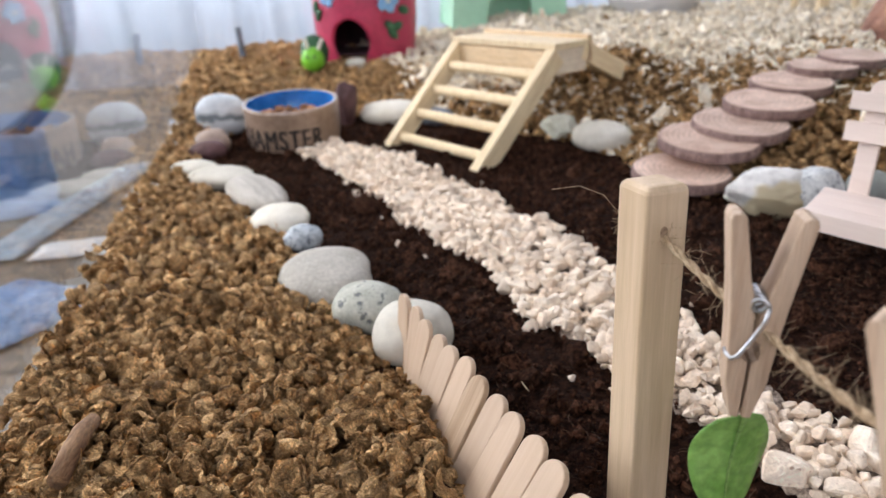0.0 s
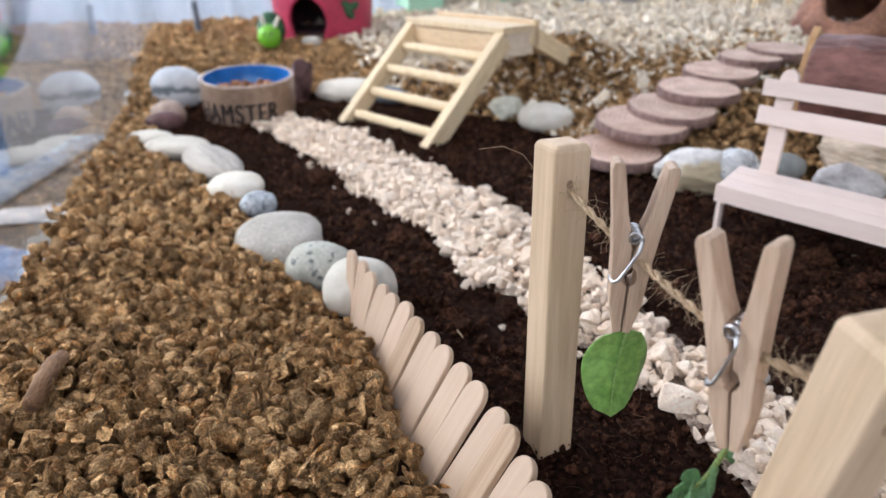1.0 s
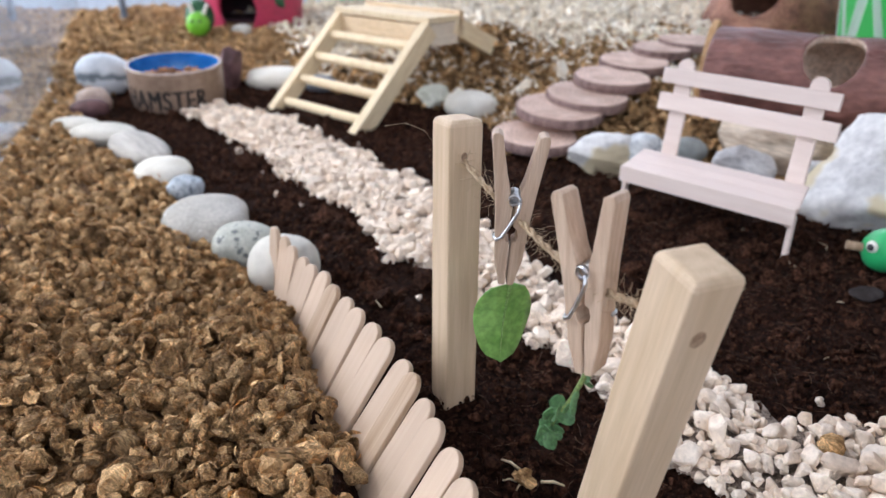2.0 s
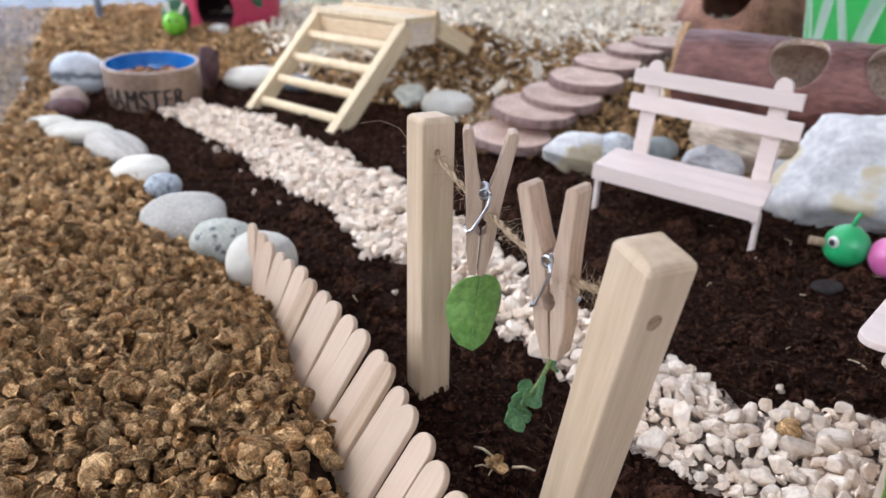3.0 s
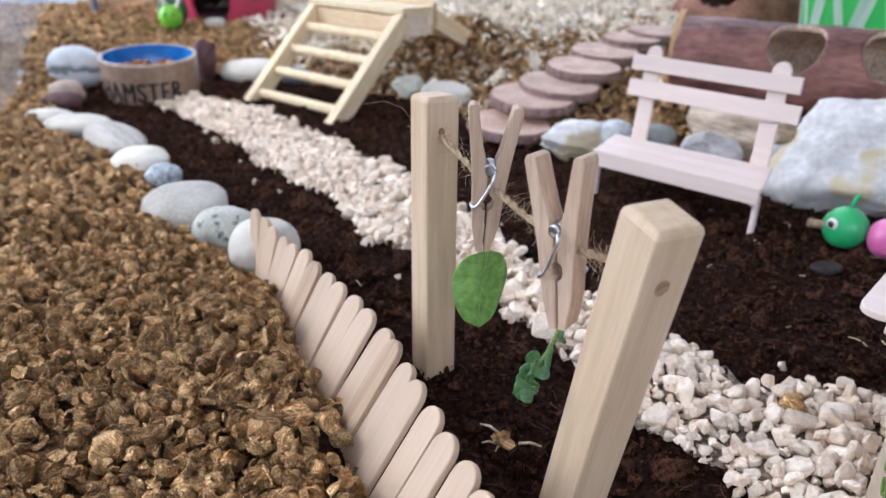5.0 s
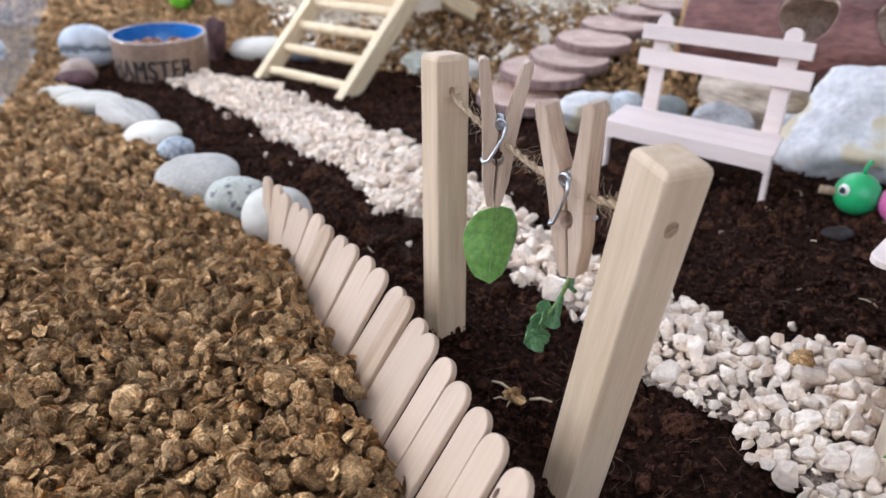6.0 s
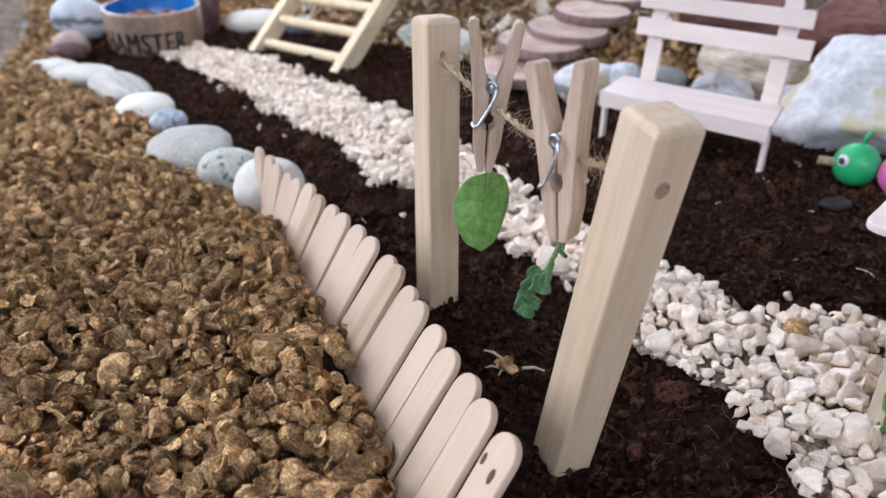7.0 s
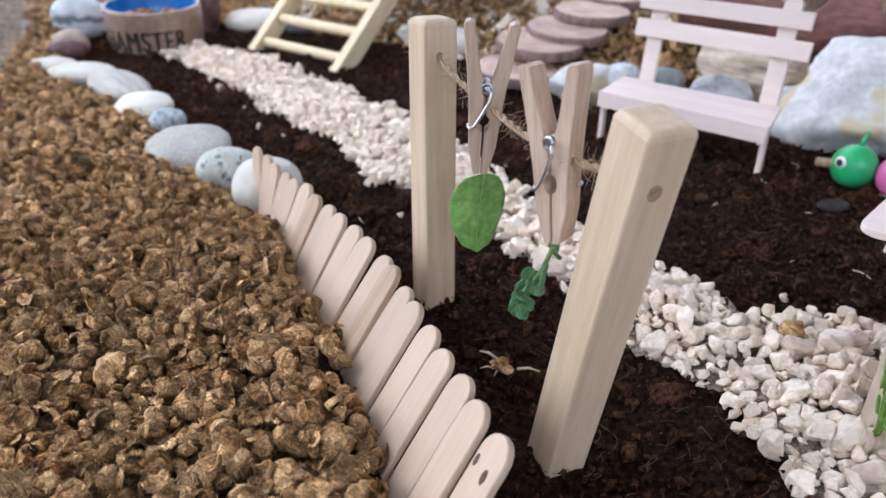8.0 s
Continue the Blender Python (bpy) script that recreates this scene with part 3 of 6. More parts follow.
def lump_variants(n, sub, seed, kind):
    """Small crumpled or chipped shapes, about 1 across."""
    out = []
    rs = np.random.RandomState(seed)
    for i in range(n):
        bm = bmesh.new()
        if kind == "husk":
            # a bud of folded papery layers
            bmesh.ops.create_icosphere(bm, subdivisions=sub, radius=0.5)
            o = Vector(rs.uniform(-50, 50, 3))
            sx, sy, sz = rs.uniform(0.9, 1.25), rs.uniform(0.7, 1.0), rs.uniform(0.6, 0.85)
            axis = Vector(rs.normal(size=3)).normalized()
            for v in bm.verts:
                p = v.co.normalized()
                a = noise.noise(p * 1.5 + o)
                b = 1 - abs(noise.noise(p * 3.0 + o * 2)) * 2
                g = 1 - abs(noise.noise(p * 7.0 + o * 3)) * 2
                c = p.dot(axis) * 2.6 + 1.3 * a + 0.35 * g
                c = c - math.floor(c)
                v.co = p * 0.5 * (0.74 + 0.30 * a + 0.15 * b + 0.13 * g + 0.20 * c)
                v.co.x *= sx
                v.co.y *= sy
                v.co.z *= sz
        elif kind == "pellet":
            # a rounded bud with a papery fold wound round it
            bmesh.ops.create_icosphere(bm, subdivisions=sub, radius=0.5)
            o = Vector(rs.uniform(-50, 50, 3))
            sx, sy, sz = rs.uniform(0.95, 1.3), rs.uniform(0.8, 1.0), rs.uniform(0.7, 0.9)
            axis, side = Vector(rs.normal(size=3)).normalized(), Vector(rs.normal(size=3)).normalized()
            for v in bm.verts:
                p = v.co.normalized()
                a = noise.noise(p * 1.4 + o)
                c = p.dot(axis) * 1.5 + 0.45 * math.atan2(p.dot(side), p.dot(axis.cross(side))) / 3.1416 + 0.8 * a
                c = c - math.floor(c)
                g = 1 - abs(noise.noise(p * 4.0 + o * 2)) * 2
                v.co = p * 0.5 * (0.80 + 0.20 * a + 0.20 * c ** 2 + 0.10 * g)
                v.co = Vector((v.co.x * sx, v.co.y * sy, v.co.z * sz))
        elif kind == "bud":
            # a crumpled core wrapped in ragged papery scales that lift at their torn tips
            bmesh.ops.create_icosphere(bm, subdivisions=2 if sub > 2 else 1, radius=0.40)
            o = Vector(rs.uniform(-50, 50, 3))
            for v in bm.verts:
                v.co *= 1 + 0.35 * noise.noise(v.co * 4 + o)
            core = bm.faces[:]
            turn = Euler(rs.uniform(0, 6.28, 3)).to_matrix()
            sq = Vector((rs.uniform(0.80, 1.0), rs.uniform(0.70, 0.95), rs.uniform(1.05, 1.65)))
            count, nl, nw = (9, 3, 3) if sub > 2 else (4, 3, 2)
            sheets = []
            for k in range(count):
                o = Vector(rs.uniform(-50, 50, 3))
                phi, th0 = k * 2.4 + rs.uniform(-0.4, 0.4), 0.15 + 1.75 * k / count
                reach, wide, lift = rs.uniform(0.75, 1.25), rs.uniform(0.40, 0.80), rs.uniform(0.02, 0.13)
                g = []
                for iu in range(nl + 1):
                    f = iu / nl
                    row = []
                    for iv in range(nw + 1):
                        w = iv / nw * 2 - 1
                        q = Vector((f * 2, w * 1.3, 0))
                        th = th0 + reach * f * (1 - 0.16 * w * w) + 0.30 * f * noise.noise(q * 1.9 + o)
                        ph = phi + w * wide * (0.45 + 0.9 * math.sin(math.pi * (0.15 + 0.75 * f))) * 0.75
                        r = 0.40 + 0.010 * k + lift * f ** 2.2 + 0.055 * noise.noise(q * 2.6 - o) + 0.025 * math.cos(w * 7 + o.x)
                        p = Vector((math.sin(th) * math.cos(ph) * sq.x, math.sin(th) * math.sin(ph) * sq.y, math.cos(th) * sq.z)) * r
                        row.append(bm.verts.new(turn @ p))
                    g.append(row)
                for iu in range(nl):
                    for iv in range(nw):
                        sheets.append(bm.faces.new((g[iu][iv], g[iu][iv + 1], g[iu + 1][iv + 1], g[iu + 1][iv])))
            for v in {v for f in core for v in f.verts}:
                v.co = turn @ Vector((v.co.x * sq.x, v.co.y * sq.y, v.co.z * sq.z))
            bmesh.ops.solidify(bm, geom=sheets, thickness=0.022)
        elif kind == "flake":
            # a torn, curled scrap of husk
            n = 7 if sub > 2 else 5 if sub > 1 else 3
            o = Vector(rs.uniform(-50, 50, 3))
            bend, twist = rs.uniform(1.2, 2.9), rs.uniform(-0.8, 0.8)
            wid, ln = rs.uniform(0.7, 1.1), rs.uniform(0.8, 1.3)
            g = []
            for iu in range(n + 1):
                row = []
                for iv in range(n + 1):
                    u, w = iu / n * 2 - 1, iv / n * 2 - 1
                    q = Vector((u, w, 0))
                    r = 1 + 0.35 * noise.noise(q * 2.2 + o)
                    u2, w2 = u * math.sqrt(1 - w * w / 2) * r, w * math.sqrt(1 - u * u / 2) * r
                    a = u2 * bend / 2
                    z = 0.5 * (1 - math.cos(a)) / max(bend / 2, 0.3) + 0.13 * noise.noise(q * 3 + o * 2) + twist * u2 * w2 * 0.25 + 0.10 * w2 * w2
                    row.append(bm.verts.new((0.5 * math.sin(a) / (bend / 2) * wid * 1.3, 0.5 * w2 * ln, z)))
                g.append(row)
            for iu in range(n):
                for iv in range(n):
                    bm.faces.new((g[iu][iv], g[iu + 1][iv], g[iu + 1][iv + 1], g[iu][iv + 1]))
            bmesh.ops.recalc_face_normals(bm, faces=bm.faces[:])
            bmesh.ops.solidify(bm, geom=bm.faces[:], thickness=0.07)
        elif kind == "gravel":
            # a broken limestone chip: flat faces with slightly worn edges
            k = rs.randint(12, 19)
            pts = rs.normal(size=(k, 3))
            pts /= np.linalg.norm(pts, axis=1, keepdims=True)
            pts *= rs.uniform(0.42, 0.56, (k, 1)) * np.array([rs.uniform(1.0, 1.35), rs.uniform(0.85, 1.05), rs.uniform(0.58, 0.88)])
            for p in pts:
                bm.verts.new(p)
            bmesh.ops.convex_hull(bm, input=bm.verts[:])
            bmesh.ops.delete(bm, geom=[v for v in bm.verts if not v.link_faces], context="VERTS")
            bmesh.ops.dissolve_limit(bm, angle_limit=0.30, verts=bm.verts[:], edges=bm.edges[:])
            bmesh.ops.bevel(bm, geom=bm.edges[:], offset=0.045 if sub > 2 else 0.03, segments=1, profile=0.5, affect="EDGES")
        elif kind == "crumb":
            bmesh.ops.create_icosphere(bm, subdivisions=sub, radius=0.5)
            o = Vector(rs.uniform(-50, 50, 3))
            for v in bm.verts:
                v.co *= 0.9 + 1.1 * noise.noise(v.co * 3.4 + o)
        elif kind == "chip":
            bmesh.ops.create_cube(bm, size=1, matrix=Matrix.Diagonal((1.2, 0.4, 0.12, 1)))
            bmesh.ops.subdivide_edges(bm, edges=[e for e in bm.edges if abs(e.verts[0].co.x - e.verts[1].co.x) > 0.5], cuts=1)
            o = Vector(rs.uniform(-50, 50, 3))
            for v in bm.verts:
                v.co += Vector((0, noise.noise(v.co * 2 + o), noise.noise(v.co * 2 - o))) * 0.35
        bmesh.ops.triangulate(bm, faces=bm.faces[:])
        bm.verts.index_update()
        out.append((np.array([v.co[:] for v in bm.verts]), np.array([[v.index for v in f.verts] for f in bm.faces])))
        bm.free()
    return out


def random_turns(n, rs, flat=1.0):
    q = rs.normal(size=(n, 4))
    q[:, 1:3] *= flat
    q /= np.linalg.norm(q, axis=1, keepdims=True)
    w, x, y, z = q.T
    return np.stack([np.stack([1 - 2 * (y * y + z * z), 2 * (x * y - z * w), 2 * (x * z + y * w)], 1),
                     np.stack([2 * (x * y + z * w), 1 - 2 * (x * x + z * z), 2 * (y * z - x * w)], 1),
                     np.stack([2 * (x * z - y * w), 2 * (y * z + x * w), 1 - 2 * (x * x + y * y)], 1)], 1)


def strew(name, variants, P, S, seed, material, label, category, flat=1.0, smooth=False):
    """Many small pieces as one object: places P, sizes S."""
    rs = np.random.RandomState(seed)
    R = random_turns(len(P), rs, flat)
    pick = rs.randint(0, len(variants), len(P))
    Vs, Fs, base = [], [], 0
    for k, (V, Fc) in enumerate(variants):
        sel = np.where(pick == k)[0]
        if not len(sel):
            continue
        W = np.einsum("nij,vj->nvi", R[sel] * S[sel][:, None, None], V) + P[sel][:, None, :]
        Vs.append(W.reshape(-1, 3))
        Fs.append((Fc[None] + (np.arange(len(sel)) * len(V))[:, None, None] + base).reshape(-1, 3))
        base += len(sel) * len(V)
    V, Fc = np.concatenate(Vs), np.concatenate(Fs)
    me = bpy.data.meshes.new(name)
    me.vertices.add(len(V))
    me.vertices.foreach_set("co", V.astype(np.float32).ravel())
    me.loops.add(len(Fc) * 3)
    me.loops.foreach_set("vertex_index", Fc.astype(np.int32).ravel())
    me.polygons.add(len(Fc))
    me.polygons.foreach_set("loop_start", (np.arange(len(Fc)) * 3).astype(np.int32))
    me.polygons.foreach_set("use_smooth", np.full(len(Fc), smooth))
    me.update(calc_edges=True)
    me.materials.append(material)
    return tagged(new(name, me), label, category, kind="stuff")


def place_pieces(name, variants, size, P, S, seed, material, parent, flat=1.0, smooth=False):
    """Single pieces under one part of the setting; alike pieces share a mesh."""
    rs = np.random.RandomState(seed)
    R = random_turns(len(P), rs, flat)
    meshes = []
    for V, Fc in variants:
        meshes.append(mesh_from(name, V * size, Fc, material, smooth))
    for p, r, sc in zip(P, R, S):
        ob = new(name, meshes[rs.randint(len(meshes))])
        ob.parent = parent
        m = Matrix((r * sc / size).tolist()).to_4x4()
        m.translation = p
        ob.matrix_local = m


def jittered(x0, x1, y0, y1, step, seed, loose=1.1):
    rs = np.random.RandomState(seed)
    X, Y = np.meshgrid(np.arange(x0, x1, step), np.arange(y0, y1, step))
    X[1::2] += step / 2
    X = X.ravel() + rs.uniform(-0.5, 0.5, X.size) * step * loose
    Y = Y.ravel() + rs.uniform(-0.5, 0.5, Y.size) * step * loose
    return X, Y, rs


# crumpled husks: close ones finely shaped, far ones plainer; the closest buds are single pieces
def husks(name, y0, y1, step, size, kind, sub, seed, share, lift, x1=0.8, single=0):
    X, Y, rs = jittered(-0.45, x1, y0, y1, step, seed)
    k = ~inside(SOIL, X, Y) & in_tank(X, Y) & (rs.uniform(size=X.size) > pale_amount(X, Y) * 0.97)
    k &= (edge_distance(SOIL, X, Y) > 0.008) | (Y < 0.225) | (X > 0.0)
    k &= ((X < 0.42) | (Y > 0.2)) & (rs.uniform(size=X.size) < share)
    X, Y = X[k], Y[k]
    S = size * np.exp(rs.normal(0, 0.24, X.size))
    Z = ground(X, Y) + (rs.uniform(-0.35, 0.25, X.size) + lift) * size
    word = "curled brown husk scraps strewn as bedding" if kind == "flake" else "crumpled brown husk pellets strewn as bedding"
    variants, P = lump_variants(12, sub, seed, kind), np.stack([X, Y, Z], 1)
    if single:
        order = np.argsort(np.hypot(X + 0.01, Y - 0.05))
        close, rest = order[:single], order[single:]
        place_pieces("husk", variants, size, P[close], S[close], seed + 2, M_HUSK_PIECE, ground_husk)
        P, S = P[rest], S[rest]
    strew(name, variants, P, S, seed + 1, M_HUSK, word, "bedding", smooth=kind in ("husk", "pellet"))


husks("husk_pellets_near", -0.04, 0.27, 0.0058, 0.0066, "pellet", 2, 20, 0.85, -0.42, x1=0.05)
husks("husk_buds_near", -0.04, 0.27, 0.0047, 0.0060, "bud", 3, 21, 0.56, 0.08, x1=0.05, single=290)
husks("husk_scraps_near", -0.04, 0.27, 0.0040, 0.0038, "flake", 2, 22, 0.62, 0.30, x1=0.05)
husks("husk_pellets_middle", 0.27, 0.62, 0.0050, 0.0060, "pellet", 2, 26, 0.55, 0.0, x1=0.36)
husks("husk_buds_middle", 0.27, 0.62, 0.0054, 0.0058, "bud", 2, 23, 0.34, 0.20, x1=0.40)
husks("husk_scraps_middle", 0.27, 0.62, 0.0054, 0.0046, "flake", 1, 24, 0.34, 0.4, x1=0.40)
husks("husk_scraps_far", 0.58, 0.95, 0.0070, 0.0058, "flake", 1, 27, 0.45, 0.45, x1=0.5)
husks("husk_pellets_far", 0.62, 1.12, 0.0055, 0.0072, "pellet", 1, 25, 1.0, 0.0, x1=0.6)

# pale shreds and chips at the back
X, Y, rs = jittered(-0.2, 0.62, 0.44, 1.10, 0.0052, 31)
k = in_tank(X, Y) & (rs.uniform(size=X.size) < pale_amount(X, Y) * 1.02 + np.where((X > 0.02) & (Y > 0.44), 0.06, 0)) & ~inside(SOIL, X, Y)
X, Y = X[k], Y[k]
strew("pale_chips", lump_variants(8, 1, 33, "chip"), np.stack([X, Y, ground(X, Y) + rs.uniform(0.0, 0.006, X.size)], 1), 0.0064 * np.exp(rs.normal(0, 0.42, X.size)), 34, M_CHIP,
      "pale wood shreds and chips strewn as bedding", "bedding", flat=0.6)

# fine shreds scattered among the husks nearby
X, Y, rs = jittered(0.0, 0.40, 0.46, 0.74, 0.0042, 36)
k = (rs.uniform(size=X.size) < 0.20) & ~inside(SOIL, X, Y)
X, Y = X[k], Y[k]
strew("pale_shreds", lump_variants(8, 1, 37, "chip"), np.stack([X, Y, ground(X, Y) + rs.uniform(0.002, 0.006, X.size)], 1), 0.0034 * np.exp(rs.normal(0, 0.35, X.size)), 38, M_CHIP,
      "fine pale wood shreds scattered among brown husks", "bedding", flat=0.6)

# white gravel path
def gravel(name, y0, y1, step, size, sub, seed, fill, lift=0.0, single=0):
    X, Y, rs = jittered(-0.12, 0.26, y0, y1, step, seed, 0.75)
    e = edge_distance(GRAVEL, X, Y) * np.where(inside(GRAVEL, X, Y), -1, 1)
    k = (e < -0.0015 + 0.005 * waves(X, Y, 160, 7)) & (rs.uniform(size=X.size) < fill)
    X, Y, e = X[k], Y[k], e[k]
    S = size * np.exp(rs.normal(0, 0.30, X.size))
    heap = 0.0018 * smooth01(-e / 0.02)
    Z = ground(X, Y) + heap + (rs.uniform(-0.1, 0.25, X.size) + lift) * size
    variants, P = lump_variants(18, sub, seed, "gravel"), np.stack([X, Y, Z], 1)
    if single:
        order = np.argsort(np.hypot(X - 0.155, Y - 0.075))
        close, rest = order[:single], order[single:]
        place_pieces("gravel_stone", variants, size, P[close], S[close], seed + 2, M_GRAVEL_PIECE, ground_gravel, flat=0.30)
        P, S = P[rest], S[rest]
    strew(name, variants, P, S, seed + 1, M_GRAVEL, "pale angular limestone gravel laid as a path", "gravel", flat=0.30)


gravel("gravel_path_near", -0.06, 0.25, 0.0042, 0.0052, 3, 41, 0.98)
gravel("gravel_path_far", 0.25, 0.58, 0.0046, 0.0057, 2, 42, 0.98)
gravel("gravel_path_top", -0.06, 0.58, 0.0054, 0.0056, 3, 43, 0.64, 0.40, single=280)
gravel("gravel_path_chips", -0.06, 0.58, 0.0042, 0.0032, 2, 45, 0.45, 0.25)

# a few stray gravel bits off the path
X, Y, rs = jittered(-0.1, 0.24, 0.0, 0.56, 0.012, 47)
e = edge_distance(GRAVEL, X, Y) * np.where(inside(GRAVEL, X, Y), -1, 1)
k = (e > 0) & (e < 0.016) & (rs.uniform(size=X.size) < 0.10) & inside(SOIL, X, Y)
X, Y = X[k], Y[k]
strew("stray_gravel", lump_variants(6, 2, 48, "gravel"), np.stack([X, Y, ground(X, Y) + 0.0005], 1), 0.0045 * np.exp(rs.normal(0, 0.4, X.size)), 49, M_GRAVEL, "stray bits of pale gravel on dark soil", "gravel", flat=0.4)

# soil crumbs, fibres and straw
def crumbs(name, y0, y1, step, size, sub, seed, share):
    X, Y, rs = jittered(-0.18, 0.42, y0, y1, step, seed)
    k = inside(SOIL, X, Y) & (edge_distance(GRAVEL, X, Y) * np.where(inside(GRAVEL, X, Y), -1, 1) > -0.004) & (rs.uniform(size=X.size) < share)
    X, Y = X[k], Y[k]
    strew(name, lump_variants(8, sub, seed, "crumb"), np.stack([X, Y, ground(X, Y) + rs.uniform(-0.001, 0.001, X.size)], 1), size * np.exp(rs.normal(0, 0.55, X.size)), seed + 1, M_CRUMB,
          "dark crumbs of coconut soil", "soil")


crumbs("soil_crumbs_near", -0.01, 0.20, 0.0020, 0.0013, 1, 51, 0.66)
crumbs("soil_crumbs_lumps", -0.01, 0.66, 0.0052, 0.0021, 1, 57, 0.30)
crumbs("soil_crumbs_far", 0.20, 0.66, 0.0032, 0.0021, 1, 55, 0.7)


def threads(name, n, length, radius, region, seed, material, label):
    rs = np.random.RandomState(seed)
    V, Fc = [], []
    while n > 0:
        x, y = rs.uniform(region[0], region[1]), rs.uniform(region[2], region[3])
        if not inside(SOIL, np.array([x]), np.array([y]))[0] or inside(GRAVEL, np.array([x]), np.array([y]))[0]:
            continue
        n -= 1
        a, L = rs.uniform(0, 6.28), length * math.exp(rs.normal(0, 0.4))
        bend, lift = rs.uniform(-2.0, 2.0), rs.uniform(0.0, 0.25)
        p, pts = Vector((x, y, ground_at(x, y) + 0.0012)), []
        for i in range(5):
            pts.append(p.copy())
            a += bend / 5
            p = p + Vector((math.cos(a), math.sin(a), lift * (1 - i / 2.0) * 0.6)) * L / 4
        v, f = tube_arrays(pts, radius, 4)
        o = len(V)
        V += v
        Fc += [tuple(i + o for i in q) for q in f]
    return tagged(new(name, mesh_from(name, V, Fc, material)), label, "fibres", kind="stuff")


threads("soil_fibres", 1600, 0.0040, 0.00009, (0.0, 0.35, -0.03, 0.36), 61, M_FIBRE, "fine brown coconut fibres lying on the soil")
threads("straw_bits", 20, 0.004, 0.00022, (0.03, 0.32, 0.02, 0.36), 63, M_STRAW, "short pale straw bits lying on the soil")

# ---- the glass tank ----


def slab(name, origin, along, length, thick, z0, z1, material, label, cat="tank wall"):
    n = Vector((-along.y, along.x, 0))
    bm = box(length, thick, z1 - z0, (length / 2, 0, (z0 + z1) / 2), 0.0008)
    ob = part(name, bm, material)
    m = Matrix((along, n, Vector((0, 0, 1)))).transposed().to_4x4()
    m.translation = origin
    ob.matrix_world = m
    ob.visible_shadow = False
    return tagged(ob, label, cat, kind="structure")


near_left = CORNER - WALL_DIR * 1.30
slab("tank_wall_side", near_left - ACROSS * 0.003, WALL_DIR, 1.30, 0.005, BASE_Z, 0.30, M_GLASS, "clear acrylic side wall of the tank")
slab("tank_wall_far", CORNER + WALL_DIR * 0.003, ACROSS, 1.15, 0.005, BASE_Z, 0.30, M_GLASS, "clear acrylic far wall of the tank")
slab("tank_wall_other_side", CORNER + ACROSS * 1.153, -WALL_DIR, 1.30, 0.005, BASE_Z, 0.30, M_GLASS, "clear acrylic side wall of the tank")
slab("tank_wall_near", near_left, ACROSS, 1.15, 0.005, BASE_Z, 0.30, M_GLASS, "clear acrylic near wall of the tank")
M_TABLE = mat("table_top", (0.10, 0.085, 0.07), (0.19, 0.165, 0.14), 0.6, 12, stretch=(1, 5, 1), bump=0.1, fine_mix=0.12)
fl = part("tank_floor", box(1.15, 1.30, 0.006, (0.575, 0.65, BASE_Z - 0.003), 0.0005), M_CREAM)
m = Matrix((ACROSS, WALL_DIR, Vector((0, 0, 1)))).transposed().to_4x4()
m.translation = near_left
fl.matrix_world = m
tagged(fl, "pale plastic floor of the tank", "tank floor", kind="structure")

# ---- the room around it ----
M_PAINT = mat("wall_paint", (0.74, 0.73, 0.72), (0.80, 0.79, 0.78), 0.85, 4, bump=0.1, depth=0.002, fine=40, fine_mix=0.03)
M_FLOOR = mat("floor_wood", (0.20, 0.13, 0.08), (0.32, 0.22, 0.14), 0.5, 3, stretch=(8, 1, 1), bump=0.1, fine_mix=0.15)
M_CURTAIN = mat("curtain_cloth", (0.62, 0.65, 0.70), (0.69, 0.72, 0.75), 0.9, 60, stretch=(1, 1, 0.3), bump=0.3, fine_mix=0.04)
let_through(M_CURTAIN, (0.47, 0.51, 0.57), 0.46)

FZ, CZ = -0.80, 1.75
X0, X1, Y0, Y1 = -1.80, 2.40, -2.00, 2.10


def wall(name, cx, cy, cz, sx, sy, sz, material=None, label="plain off-white painted room wall", cat="wall"):
    ob = part(name, box(sx, sy, sz, bevel=0.0), material or M_PAINT)
    ob.matrix_world = pose(cx, cy, cz)
    return tagged(ob, label, cat, kind="structure")


T = 0.12
wall("floor", (X0 + X1) / 2, (Y0 + Y1) / 2, FZ - T / 2, X1 - X0 + 2 * T, Y1 - Y0 + 2 * T, T, M_FLOOR, "brown wooden room floor", "floor")
wall("ceiling", (X0 + X1) / 2, (Y0 + Y1) / 2, CZ + T / 2, X1 - X0 + 2 * T, Y1 - Y0 + 2 * T, T, None, "white room ceiling", "ceiling")
wall("wall_east", X1 + T / 2, (Y0 + Y1) / 2, (FZ + CZ) / 2, T, Y1 - Y0, CZ - FZ)
# near wall behind the camera, with an assumed, unseen window for the fill lamp
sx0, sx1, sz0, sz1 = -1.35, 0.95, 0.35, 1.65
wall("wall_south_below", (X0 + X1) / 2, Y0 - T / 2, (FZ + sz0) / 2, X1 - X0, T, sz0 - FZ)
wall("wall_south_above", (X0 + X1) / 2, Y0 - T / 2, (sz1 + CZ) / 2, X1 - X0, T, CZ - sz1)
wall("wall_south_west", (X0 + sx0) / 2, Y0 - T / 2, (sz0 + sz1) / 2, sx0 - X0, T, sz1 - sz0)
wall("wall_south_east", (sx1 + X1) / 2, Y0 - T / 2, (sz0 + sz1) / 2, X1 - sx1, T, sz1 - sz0)
